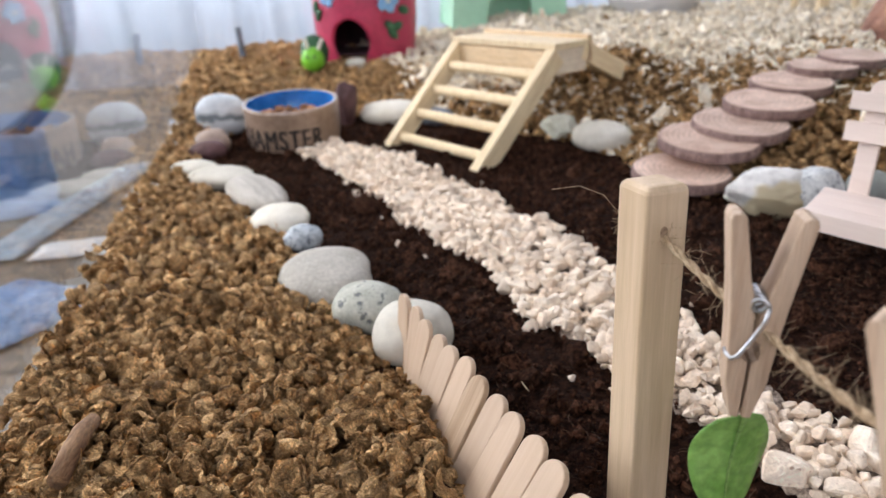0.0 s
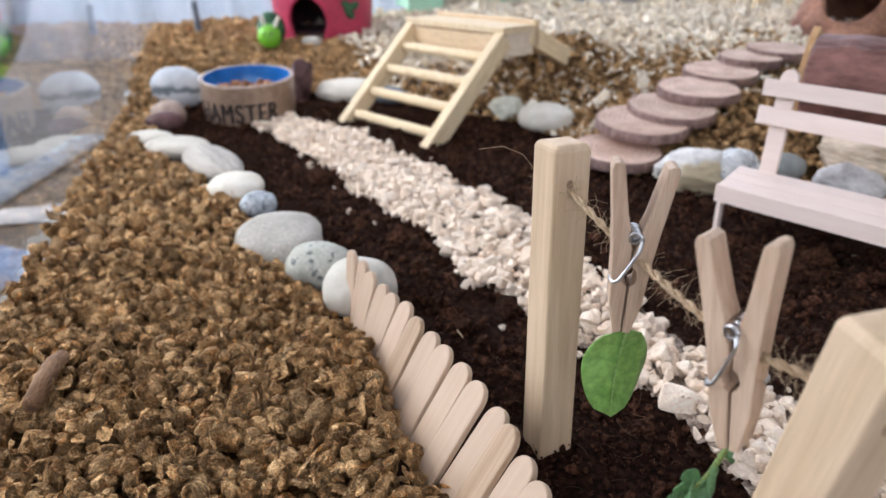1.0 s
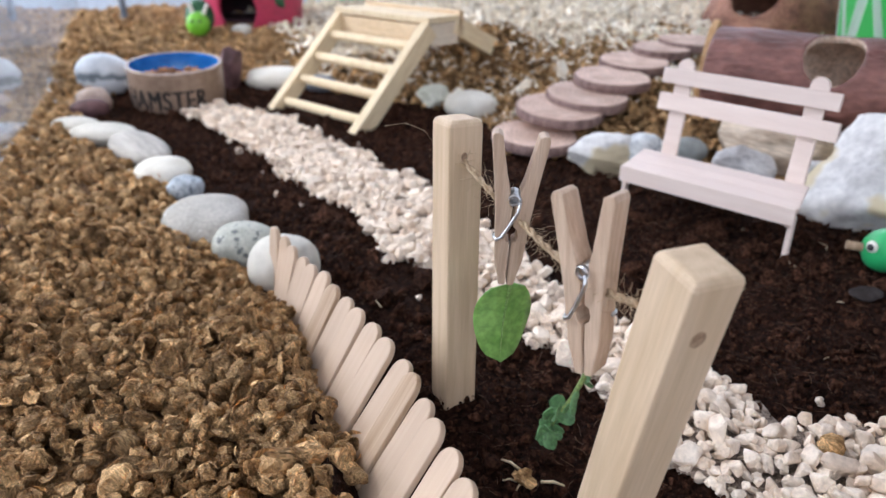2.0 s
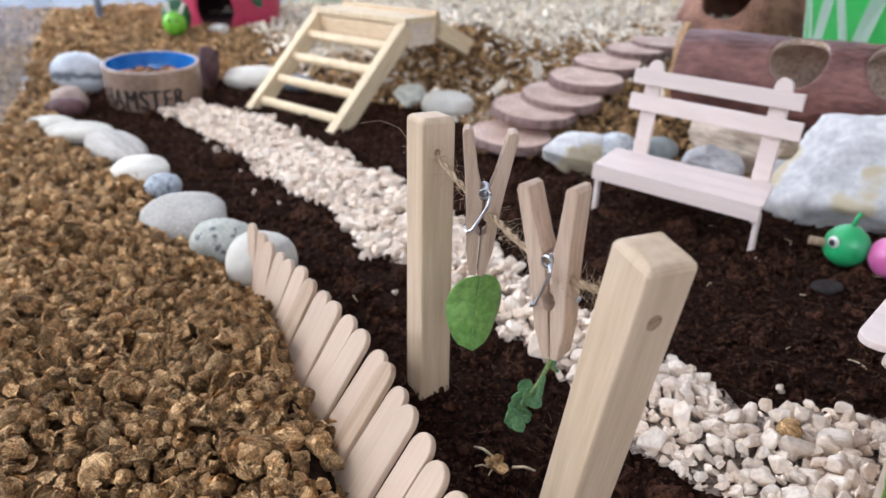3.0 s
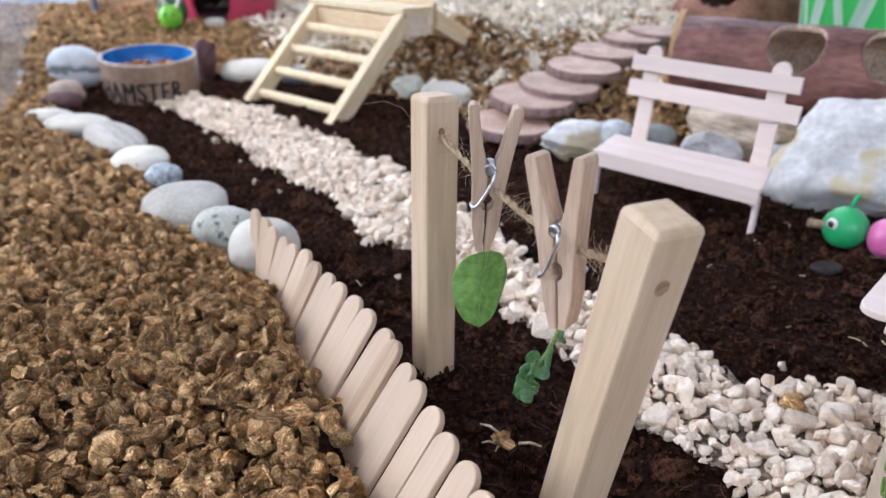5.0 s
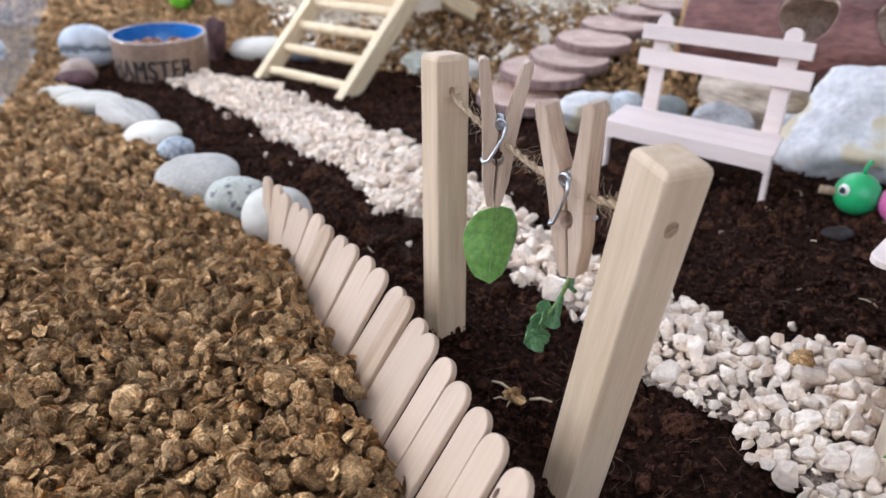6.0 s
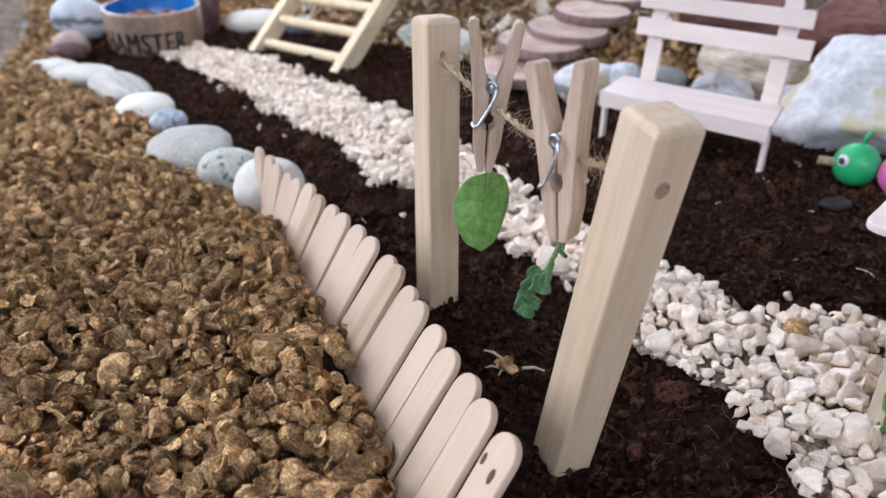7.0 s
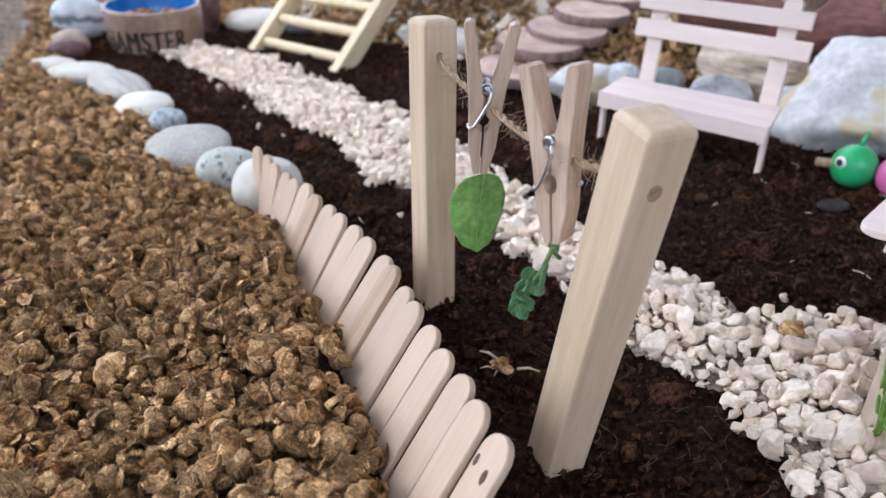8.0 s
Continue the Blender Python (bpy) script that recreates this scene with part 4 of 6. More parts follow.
# side wall and far wall, each with a window opening
wy0, wy1, wz0, wz1 = 0.20, 2.00, 0.20, 1.70
wall("wall_west_below", X0 - T / 2, (Y0 + Y1) / 2, (FZ + wz0) / 2, T, Y1 - Y0, wz0 - FZ)
wall("wall_west_above", X0 - T / 2, (Y0 + Y1) / 2, (wz1 + CZ) / 2, T, Y1 - Y0, CZ - wz1)
wall("wall_west_near", X0 - T / 2, (Y0 + wy0) / 2, (wz0 + wz1) / 2, T, wy0 - Y0, wz1 - wz0)
wall("wall_west_far", X0 - T / 2, (wy1 + Y1) / 2, (wz0 + wz1) / 2, T, Y1 - wy1, wz1 - wz0)
vx0, vx1, vz0, vz1 = -1.30, 1.30, -0.10, 1.60
wall("wall_north_below", (X0 + X1) / 2, Y1 + T / 2, (FZ + vz0) / 2, X1 - X0, T, vz0 - FZ)
wall("wall_north_above", (X0 + X1) / 2, Y1 + T / 2, (vz1 + CZ) / 2, X1 - X0, T, CZ - vz1)
wall("wall_north_west", (X0 + vx0) / 2, Y1 + T / 2, (vz0 + vz1) / 2, vx0 - X0, T, vz1 - vz0)
wall("wall_north_east", (vx1 + X1) / 2, Y1 + T / 2, (vz0 + vz1) / 2, X1 - vx1, T, vz1 - vz0)
wall("table", 0.1, 0.45, BASE_Z - 0.006 - 0.02, 2.2, 1.75, 0.04, M_TABLE, "grey-brown table top under the tank", "table")
wall("table_plinth", 0.1, 0.45, (FZ + BASE_Z - 0.046) / 2, 1.6, 1.2, BASE_Z - 0.046 - FZ, M_TABLE, "closed plinth under the table top", "table")


def curtain(x0, x1, y, z0, z1, seed, label):
    bm = bmesh.new()
    n, k = 160, 10
    rs = np.random.RandomState(seed)
    ph = rs.uniform(0, 6.28, 4)
    rows = []
    for j in range(k + 1):
        z = z0 + (z1 - z0) * j / k
        row = []
        for i in range(n + 1):
            x = x0 + (x1 - x0) * i / n
            f = 0.022 * math.sin(x * 46 + ph[0] + 0.6 * math.sin(x * 9 + ph[1])) + 0.012 * math.sin(x * 83 + ph[2] + j * 0.05)
            row.append(bm.verts.new((x, y + f, z)))
        rows.append(row)
    for j in range(k):
        for i in range(n):
            bm.faces.new((rows[j][i], rows[j][i + 1], rows[j + 1][i + 1], rows[j + 1][i]))
    ob = part("curtain", bm, M_CURTAIN, smooth=True)
    return tagged(ob, label, "curtain")


curtain(-1.60, -0.12, 1.92, FZ + 0.03, 1.68, 3, "sheer white curtain hanging in folds before a window")
curtain(-0.10, 1.40, 1.94, FZ + 0.03, 1.68, 4, "sheer white curtain hanging in folds before a window")
rodt = thing("curtain_rail", pose(-0.1, 1.93, 1.69), "white curtain rail along the window wall", "curtain rail")
part("rail", rod((-1.55, 0, 0), (1.55, 0, 0), 0.012, 12), M_PAPERWHITE, rodt)

# ---- things outside the tank, beyond the side wall ----
TZ = BASE_Z - 0.006
M_BAG = mat("blue_plastic", (0.12, 0.25, 0.50), (0.28, 0.42, 0.66), 0.35, 12, bump=0.8, depth=0.01, fine_mix=0.15)

M_BAGPALE = mat("pale_blue_plastic", (0.30, 0.40, 0.50), (0.46, 0.55, 0.63), 0.35, 12, bump=0.8, depth=0.01, fine_mix=0.15)


def crumpled(name, x, y, sx, sy, h, turn, seed, material, label, category):
    bm = bmesh.new()
    bmesh.ops.create_grid(bm, x_segments=36, y_segments=26, size=0.5)
    o = Vector((seed * 5.1, seed, 0))
    for v in bm.verts:
        e = max(abs(v.co.x), abs(v.co.y)) * 2
        p = Vector((v.co.x * sx, v.co.y * sy, 0))
        z = h * (1 - e ** 3) * (0.55 + 0.5 * noise.noise(p * 14 + o) + 0.25 * abs(noise.noise(p * 40 + o))) + 0.0015
        v.co = (p.x + 0.01 * noise.noise(p * 20 + o), p.y, max(z, 0.001))
    bmesh.ops.solidify(bm, geom=bm.faces[:], thickness=0.001)
    ob = part(name, bm, material, smooth=True)
    ob.matrix_world = pose(x, y, TZ + 0.001, 0, 0, turn)
    return tagged(ob, label, category)


crumpled("plastic_bag", -0.43, 0.62, 0.16, 0.13, 0.04, 30, 2, M_BAG, "crumpled blue plastic bag lying on the table", "bag")
crumpled("plastic_bag", -0.322, 0.620, 0.27, 0.034, 0.010, 88, 5, M_BAGPALE, "narrow folded pale blue plastic bag on the table", "bag")
crumpled("cloth", -0.270, 0.503, 0.060, 0.030, 0.008, 8, 4, M_PAPERWHITE, "folded white cloth lying on the table", "cloth")
crumpled("plastic_bag", -0.262, 0.400, 0.075, 0.080, 0.02, 60, 6, M_BAG, "crumpled blue plastic bag lying on the table", "bag")



def toy_wheel():
    """Large upright disc with a thick patterned rim on a blue foot, beyond the side wall."""
    R = 0.147
    t = thing("exercise_wheel", pose(-0.462, 0.662, 0.130), "white toy wheel with a patterned rim on a blue foot", "toy wheel")
    part("disc", lathe([(0, -0.006), (R - 0.012, -0.004), (R - 0.006, 0.0), (R - 0.012, 0.004), (0, 0.006)], 72), M_PAPERWHITE, t, "white disc", smooth=True).matrix_local = pose(0, 0.004, 0, 90, 0, 0)
    blue, dark = mat("rim_blue", (0.16, 0.22, 0.33), (0.26, 0.33, 0.45), 0.4, 30, bump=0.05), mat("rim_dark", (0.05, 0.035, 0.03), (0.16, 0.10, 0.07), 0.5, 90, bump=0.1)
    for a0, a1, material, label in ((-27, 150, blue, "pale blue rim"), (-39, -27, M_DEEPGREEN, "dark green rim"), (-45, -39, M_LIME, "bright green rim"), (-64, -45, dark, "dark brown rim"), (-100, -64, M_BAG, "blue rim"), (-210, -100, dark, "dark brown rim")):
        n = max(4, int((a1 - a0) / 4))
        pts = [(R * math.cos(radians(a0 + (a1 - a0) * k / n)), 0, R * math.sin(radians(a0 + (a1 - a0) * k / n))) for k in range(n + 1)]
        part_me("rim", tube("rim", pts, 0.0065, material, 10), t, label)
    part("bar", box(0.21, 0.006, 0.020, (-0.028, -0.008, -0.040), 0.002), blue, t, "grey-blue cross bar")
    part("hub", box(0.060, 0.007, 0.021, (0.050, -0.0085, -0.040), 0.002), STONES["maroon"], t, "maroon hub plate")
    part("foot", box(0.17, 0.06, 0.060, (0.0, 0.0, -0.1560), 0.006), M_BAG, t, "blue plastic foot")
    return t


# ---- stones ----


def stone(name, x, y, r, turn, kind, label, seed, category="stone", tilt=0.0, sink=0.25, group="", z=None):
    """A water-worn stone: a softly uneven flattened ball."""
    bm = bmesh.new()
    bmesh.ops.create_icosphere(bm, subdivisions=4, radius=1)
    o = Vector((seed * 3.7, seed * 1.3, seed * 2.1))
    for v in bm.verts:
        p = v.co.normalized()
        f = 1 + 0.10 * noise.noise(p * 0.9 + o) + 0.05 * noise.noise(p * 2.1 + o)
        q = [math.copysign(abs(c) ** 0.92, c) * f for c in p]
        v.co = (q[0] * r[0], q[1] * r[1], q[2] * r[2])
    ob = part(name, bm, STONES[kind], smooth=True)
    gz = ground_at(x, y) if z is None else z
    ob.matrix_world = pose(x, y, gz + r[2] * (1 - 2 * sink) + 0.0, tilt, 0, turn)
    return tagged(ob, label, category, group)


def rock(name, x, y, r, turn, kind, label, seed, category="rock", z=None, sink=0.2, group="", cuts=()):
    """A broken rock: a ball cut by many planes, then roughened."""
    rs = np.random.RandomState(seed)
    bm = bmesh.new()
    bmesh.ops.create_icosphere(bm, subdivisions=5, radius=1)
    planes = [(Vector(rs.normal(size=3)).normalized(), rs.uniform(0.62, 0.88)) for _ in range(15)]
    planes += [(Vector(n).normalized(), k) for n, k in cuts]
    o = Vector(rs.uniform(-20, 20, 3))
    for v in bm.verts:
        p = v.co.normalized()
        d = 1.0
        for n, k in planes:
            c = p.dot(n)
            if c > 0.05:
                d = min(d, k / c)
        d += 0.05 * noise.noise(p * 3 + o) + 0.025 * noise.noise(p * 8 + o) + 0.012 * noise.noise(p * 18 + o)
        v.co = (p.x * d * r[0], p.y * d * r[1], p.z * d * r[2])
    ob = part(name, bm, STONES[kind], smooth=True)
    gz = ground_at(x, y) if z is None else z
    ob.matrix_world = pose(x, y, gz + r[2] * (1 - 2 * sink), 0, 0, turn)
    return tagged(ob, label, category, group)


toy_wheel()

EDGE = "stones edging the soil bed"
stone("stone", -0.1670, 0.4965, (0.0170, 0.012, 0.0060), -5, "white", "small flat white stone beside the soil", 1, tilt=4, sink=0.20, group=EDGE)
stone("stone", -0.1435, 0.479, (0.0255, 0.0145, 0.0068), -12, "white", "flat white oval stone beside the soil", 2, tilt=4, sink=0.20, group=EDGE)
stone("stone", -0.1080, 0.434, (0.0380, 0.0150, 0.0085), -58, "striped", "flat grey stone with pale stripes", 3, tilt=4, sink=0.20, group=EDGE)
stone("stone", -0.0810, 0.380, (0.0165, 0.0155, 0.0080), -8, "cream", "smooth cream stone edging dark soil", 4, tilt=4, sink=0.20, group=EDGE)
stone("stone", -0.0630, 0.350, (0.0100, 0.0092, 0.0066), 20, "granite", "small blue-grey speckled granite pebble", 5, tilt=4, sink=0.20, group=EDGE)
stone("stone", -0.0455, 0.3035, (0.0218, 0.0255, 0.0090), 5, "grey", "large flat light grey stone", 6, tilt=4, sink=0.20, group=EDGE)
stone("stone", -0.0225, 0.2680, (0.0150, 0.0128, 0.0105), -15, "speckled", "grey stone with dark speckles", 7, tilt=4, sink=0.20, group=EDGE)
stone("stone", -0.0035, 0.2410, (0.0148, 0.0140, 0.0125), 12, "white", "rounded white stone beside the stick fence", 8, tilt=4, sink=0.20, group=EDGE)
stone("stone", -0.181, 0.628, (0.0245, 0.0165, 0.0190), 8, "banded", "white stone with a dark grey vein", 9)
stone("stone", -0.1780, 0.580, (0.0145, 0.012, 0.0125), 30, "tanpink", "tan and pink rounded stone by the bowl", 10)
stone("stone", -0.1745, 0.556, (0.0150, 0.010, 0.0085), 8, "maroon", "flat dark maroon stone by the bowl", 34)
rock("rock", -0.0780, 0.662, (0.0150, 0.012, 0.0260), 10, "maroon", "upright pointed dark maroon rock behind the bowl", 11, sink=0.2)
stone("stone", -0.033, 0.664, (0.0335, 0.023, 0.0110), -6, "cream", "wide smooth cream stone on the husks", 12)
stone("stone", 0.006, 0.640, (0.016, 0.012, 0.0085), -10, "slate", "small slate grey stone under the wooden bridge", 13)
rock("rock", 0.103, 0.560, (0.0180, 0.0135, 0.0105), 20, "sage", "pale sage green rough rock", 14)
stone("stone", 0.1285, 0.523, (0.0225, 0.0165, 0.0120), -14, "cream", "smooth white oval stone by the wood slices", 15)
rock("rock", 0.190, 0.376, (0.0300, 0.0165, 0.0155), -12, "pale", "pale blue and ochre broken rock", 16)
stone("stone", 0.2100, 0.3735, (0.0165, 0.013, 0.0165), 0, "palegranite", "pale speckled granite stone", 17)
stone("stone", 0.2445, 0.3795, (0.0130, 0.010, 0.0095), 5, "greygreen", "smooth grey-green stone behind the bench", 18)
rock("rock", 0.2640, 0.3450, (0.0190, 0.0130, 0.0165), -35, "greyrock", "grey layered rock behind the bench", 19)
rock("rock", 0.290, 0.3490, (0.0460, 0.0180, 0.0215), -48, "tan", "long tan rock behind the bench", 20)
rock("rock", 0.293, 0.3120, (0.0180, 0.0130, 0.0130), -48, "greyrock", "grey broken rock by the bench", 24)
rock("boulder", 0.324, 0.2740, (0.0680, 0.0400, 0.0430), -22, "pale", "large white and ochre broken quartz boulder", 21, category="rock", z=0.0, sink=0.24, cuts=(((-0.15, -0.62, 0.77), 0.50), ((-0.80, -0.25, 0.55), 0.60)))
stone("stone", 0.239, 0.1975, (0.0080, 0.0055, 0.0018), 20, "darkslate", "flat dark slate chip on the soil", 22)

# ---- food bowl ----


def food_bowl(x, y):
    t = thing("food_bowl", pose(x, y, ground_at(x, y) - 0.0035, 5, 0, 0), "tan stoneware bowl glazed blue inside, half full of feed, lettered", "bowl")
    R, H = 0.0388, 0.0370
    outer = [(0, 0), (R - 0.005, 0), (R - 0.003, 0.001), (R - 0.0012, 0.004), (R - 0.0003, 0.012), (R, H - 0.003), (R + 0.0004, H - 0.001), (R - 0.0006, H), (R - 0.0025, H), (R - 0.0032, H - 0.0008)]
    part("body", lathe(outer, 96), M_CLAY, t, smooth=True)
    inner = [(R - 0.0032, H - 0.0007), (R - 0.0038, H - 0.004), (R - 0.005, 0.008), (R - 0.010, 0.005), (0, 0.0045)]
    part("glaze", lathe(inner, 96), M_BLUEGLAZE, t, "glossy blue glaze inside", smooth=True)
    c = bpy.data.curves.new("lettering", "FONT")
    c.body, c.size, c.extrude, c.align_x, c.offset = "HAMSTER", 0.0225, 0.0002, "CENTER", 0.0
    c.space_character = 1.15
    o = new("lettering", c)
    dg = bpy.context.evaluated_depsgraph_get()
    me = bpy.data.meshes.new_from_object(o.evaluated_get(dg))
    bpy.data.objects.remove(o)
    bm = bmesh.new()
    bm.from_mesh(me)
    for _ in range(2):
        bmesh.ops.subdivide_edges(bm, edges=[e for e in bm.edges if e.calc_length() > 0.003], cuts=1)
    bmesh.ops.triangulate(bm, faces=bm.faces[:])
    # the stroke is thickened by laying the letters three times, a hair apart
    first = bm.verts[:] + bm.edges[:] + bm.faces[:]
    for dx, dz in ((0.0009, 0.00004), (-0.0009, 0.00008), (0.0004, 0.00012), (-0.0004, 0.00016)):
        extra = bmesh.ops.duplicate(bm, geom=first)["geom"]
        bmesh.ops.translate(bm, vec=(dx, 0, dz), verts=[v for v in extra if isinstance(v, bmesh.types.BMVert)])
    mid = radians(-97)
    for v in bm.verts:
        a = mid + v.co.x * 0.66 / R
        z = 0.0070 + v.co.y
        r = R - 0.0002 + v.co.z
        v.co = (r * math.cos(a), r * math.sin(a), z)
    part("lettering", bm, M_LETTER, t, "dark brown stamped capital letters")
    return t


bowl = food_bowl(-0.1135, 0.598)
rs = np.random.RandomState(71)
a, q = rs.uniform(0, 6.28, 70), 0.028 * np.sqrt(rs.uniform(0, 1, 70))
bz = ground_at(-0.114, 0.602)
strew("feed", lump_variants(6, 2, 72, "husk"), np.stack([-0.118 + q * np.cos(a), 0.602 + q * np.sin(a), bz + 0.008 + 0.011 * rs.uniform(0.2, 1, 70) + 0.008 * (1 - q / 0.03)], 1), 0.0085 * np.exp(rs.normal(0, 0.2, 70)), 73,
      M_KIBBLE, "brown dry feed pieces lying in the bowl", "feed", smooth=True)

# ---- wooden arch bridge with ladder sides ----


def arch_bridge():
    a, c = Vector((-0.0383, 0.5698, 0)), Vector((0.0340, 0.4826, 0))
    w = (c - a).normalized()
    W = (c - a).length
    ang = math.degrees(math.atan2(w.y, w.x))
    t = thing("ladder_bridge", pose(a.x, a.y, 0.0, 0, 0, ang), "pale wooden arch bridge with dowel rungs, standing on the soil", "ladder")
    run, rise, flat = 0.0800, 0.0740, 0.036
    tw, th = 0.0088, 0.0145

    def rail(name, x, y0, z0, y1, z1):
        d = Vector((0, y1 - y0, z1 - z0))
        L = d.length
        ang2 = math.degrees(math.atan2(d.z, d.y))
        # long axis on local z so that the grain follows it
        o = part(name, box(tw, th, L, bevel=0.0008), M_LADDER, t)
        o.matrix_local = pose(x, (y0 + y1) / 2, (z0 + z1) / 2, ang2 - 90, 0, 0)

    for x in (tw / 2, W - tw / 2):
        rail("rail", x, 0.004, -0.006, run + 0.003, rise - 0.006)
    for i in range(4):
        f = 0.135 + 0.225 * i
        y, z = 0.004 + f * run, -0.006 + f * rise
        part("rung", rod((tw * 0.6, y, z + 0.001), (W - tw * 0.6, y, z + 0.001), 0.0040, 16), M_LADDER, t, smooth=False)
    part("front_board", box(W - 2 * tw, 0.006, 0.0145, (W / 2, run + 0.002, rise - 0.0105), 0.0006), M_BOARD, t)
    part("deck", box(W, flat, 0.0050, (W / 2, run + flat / 2 - 0.002, rise + 0.0005), 0.0007), M_LADDER, t, "pale planed deck board")
    part("back_board", box(W, 0.006, 0.0200, (W / 2, run + flat + 0.0012, rise - 0.0040), 0.0006), M_BOARD, t, "tan grained back board")
    for x in (0.004, W - 0.004):
        part("side_board", box(0.0075, flat - 0.004, 0.0175, (x, run + flat / 2, rise - 0.0109), 0.0006), M_ENDGRAIN, t, "pale end-grain side board")
    for x in (tw / 2, W - tw / 2):
        rail("rail", x, run + flat + 0.046, 0.047, run + flat - 0.006, rise - 0.004)
    for i in range(3):
        f = 0.22 + 0.26 * i
        y, z = run + flat - 0.006 + 0.052 * (1 - f), 0.047 + (rise - 0.051) * f
        part("rung", rod((tw * 0.6, y, z), (W - tw * 0.6, y, z), 0.0040, 16), M_LADDER, t)
    return t


arch_bridge()

# ---- wood slices as stepping stones ----
SLICES = [(0.1538, 0.4202, 0.0098, 0.0287), (0.1767, 0.4387, 0.0241, 0.0314), (0.1999, 0.4523, 0.0300, 0.0298), (0.2240, 0.4715, 0.0386, 0.0277), (0.2556, 0.5079, 0.0442, 0.0278), (0.2870, 0.5299, 0.0509, 0.0231), (0.3157, 0.5433, 0.0548, 0.0237)]


def wood_slice(x, y, z, r, tilt, turn, seed, label):
    t = thing("wood_slice", pose(x, y, z, tilt, 0, 0) @ pose(0, 0, 0, 0, 0, turn), label, "wood slice", "wood slice steps")
    rs = np.random.RandomState(seed)
    n, H = 56, 0.0068
    ph = rs.uniform(0, 6.28, 4)
    ra = [r * (1 + 0.025 * math.sin(2 * k * 6.283 / n + ph[0]) + 0.018 * math.sin(3 * k * 6.283 / n + ph[1]) + 0.008 * math.sin(9 * k * 6.283 / n + ph[2])) for k in range(n)]

    def ring(bm, s, z):
        return [bm.verts.new((ra[k] * s * math.cos(k * 6.2832 / n), ra[k] * s * math.sin(k * 6.2832 / n), z)) for k in range(n)]

    bm = bmesh.new()
    a, b = ring(bm, 0.965, H / 2), ring(bm, 0.965, -H / 2)
    bm.faces.new(a)
    bm.faces.new(b[::-1])
    for k in range(n):
        bm.faces.new((a[k], b[k], b[(k + 1) % n], a[(k + 1) % n]))
    part("face", bm, M_SLICE, t)
    bm = bmesh.new()
    rings = [ring(bm, s, z) for s, z in ((0.962, H / 2 - 0.0002), (0.985, H / 2), (1.0, H / 2 - 0.0008), (1.004, 0), (1.0, -H / 2 + 0.0008), (0.985, -H / 2), (0.962, -H / 2 + 0.0002))]
    for p, q in zip(rings, rings[1:]):
        for k in range(n):
            bm.faces.new((p[k], q[k], q[(k + 1) % n], p[(k + 1) % n]))
    bmesh.ops.recalc_face_normals(bm, faces=bm.faces[:])
    part("bark", bm, M_BARK, t, "thin grey-brown bark rim", smooth=True)
    return t


for i, (x, y, z, r) in enumerate(SLICES):
    wood_slice(x, y, z + 0.0008, r, (5, 6, 6, 5, 5, 4, 4)[i], i * 47, 80 + i, "reddish sawn wood slice with bark, laid as a step")

# ---- bench of flat sticks ----


def stick_outline(L, w, ends=(True, True), n=8):
    """Flat stick in the x-z plane, upright along z, with rounded ends."""
    pts = []
    r = w / 2
    if ends[0]:
        pts += [(-r * math.cos(math.pi * k / n), r - r * math.sin(math.pi * k / n)) for k in range(n + 1)]
    else:
        pts += [(-r, 0), (r, 0)]
    if ends[1]:
        pts += [(r * math.cos(math.pi * k / n), L - r + r * math.sin(math.pi * k / n)) for k in range(n + 1)]
    else:
        pts += [(r, L), (-r, L)]
    return pts


def bench():
    fl, u = Vector((0.1748, 0.3069, 0)), Vector((0.6013, -0.7990, 0))
    t = thing("bench", pose(fl.x, fl.y, 0.0, 0, 0, math.degrees(math.atan2(u.y, u.x))), "pale pink unpainted wooden toy bench of flat sticks, standing on soil", "bench")
    T = 0.0022
    x0, x1 = -0.0030, 0.0882
    zs = 0.0250

    def over(bm):
        """The seat is glued a little askew: its back edge sits over to one side."""
        for v in bm.verts:
            v.co.x -= 0.24 * v.co.y
        return bm

    for i in range(3):
        part("seat_slat", over(box(x1 - x0, 0.0121, T, ((x0 + x1) / 2, 0.0036 + i * 0.0124, zs), 0.0004)), M_BENCH, t)
    part("apron", box(x1 - x0, T, 0.0086, ((x0 + x1) / 2, -0.0031, zs - 0.0033), 0.0004), M_BENCH, t)
    part("apron", over(box(x1 - x0 - 0.004, T, 0.0080, ((x0 + x1) / 2, 0.0318, zs - 0.0054), 0.0004)), M_BENCH, t)
    for x in (0.0005, 0.0846):
        part("side_board", over(box(T, 0.0320, 0.0080, (x, 0.0145, zs - 0.0054), 0.0004)), M_BENCH, t)
    for x in (-0.0016, 0.0862):
        part("leg", box(0.0024, 0.0034, 0.0240, (x, 0.0008, 0.0085), 0.0003), M_BENCH, t)
    for x in (0.0040, 0.0728):
        o = part("upright", prism(stick_outline(0.0555, 0.0092, (False, True)), T), M_BENCH, t)
        o.matrix_local = pose(x, 0.0345, 0.0225, -7, 0, 0)
    for z, y, a, b, h in ((0.0680, 0.0367, -0.0068, 0.0848, 0.0083), (0.0543, 0.0350, -0.0067, 0.0873, 0.0092)):
        o = part("back_slat", box(b - a, T, h, bevel=0.0004), M_BENCH, t)
        o.matrix_local = pose((a + b) / 2, y, z, -7, 0.5, 0)
    return t


bench()

# ---- clothes line: two posts, twine, two pegs ----


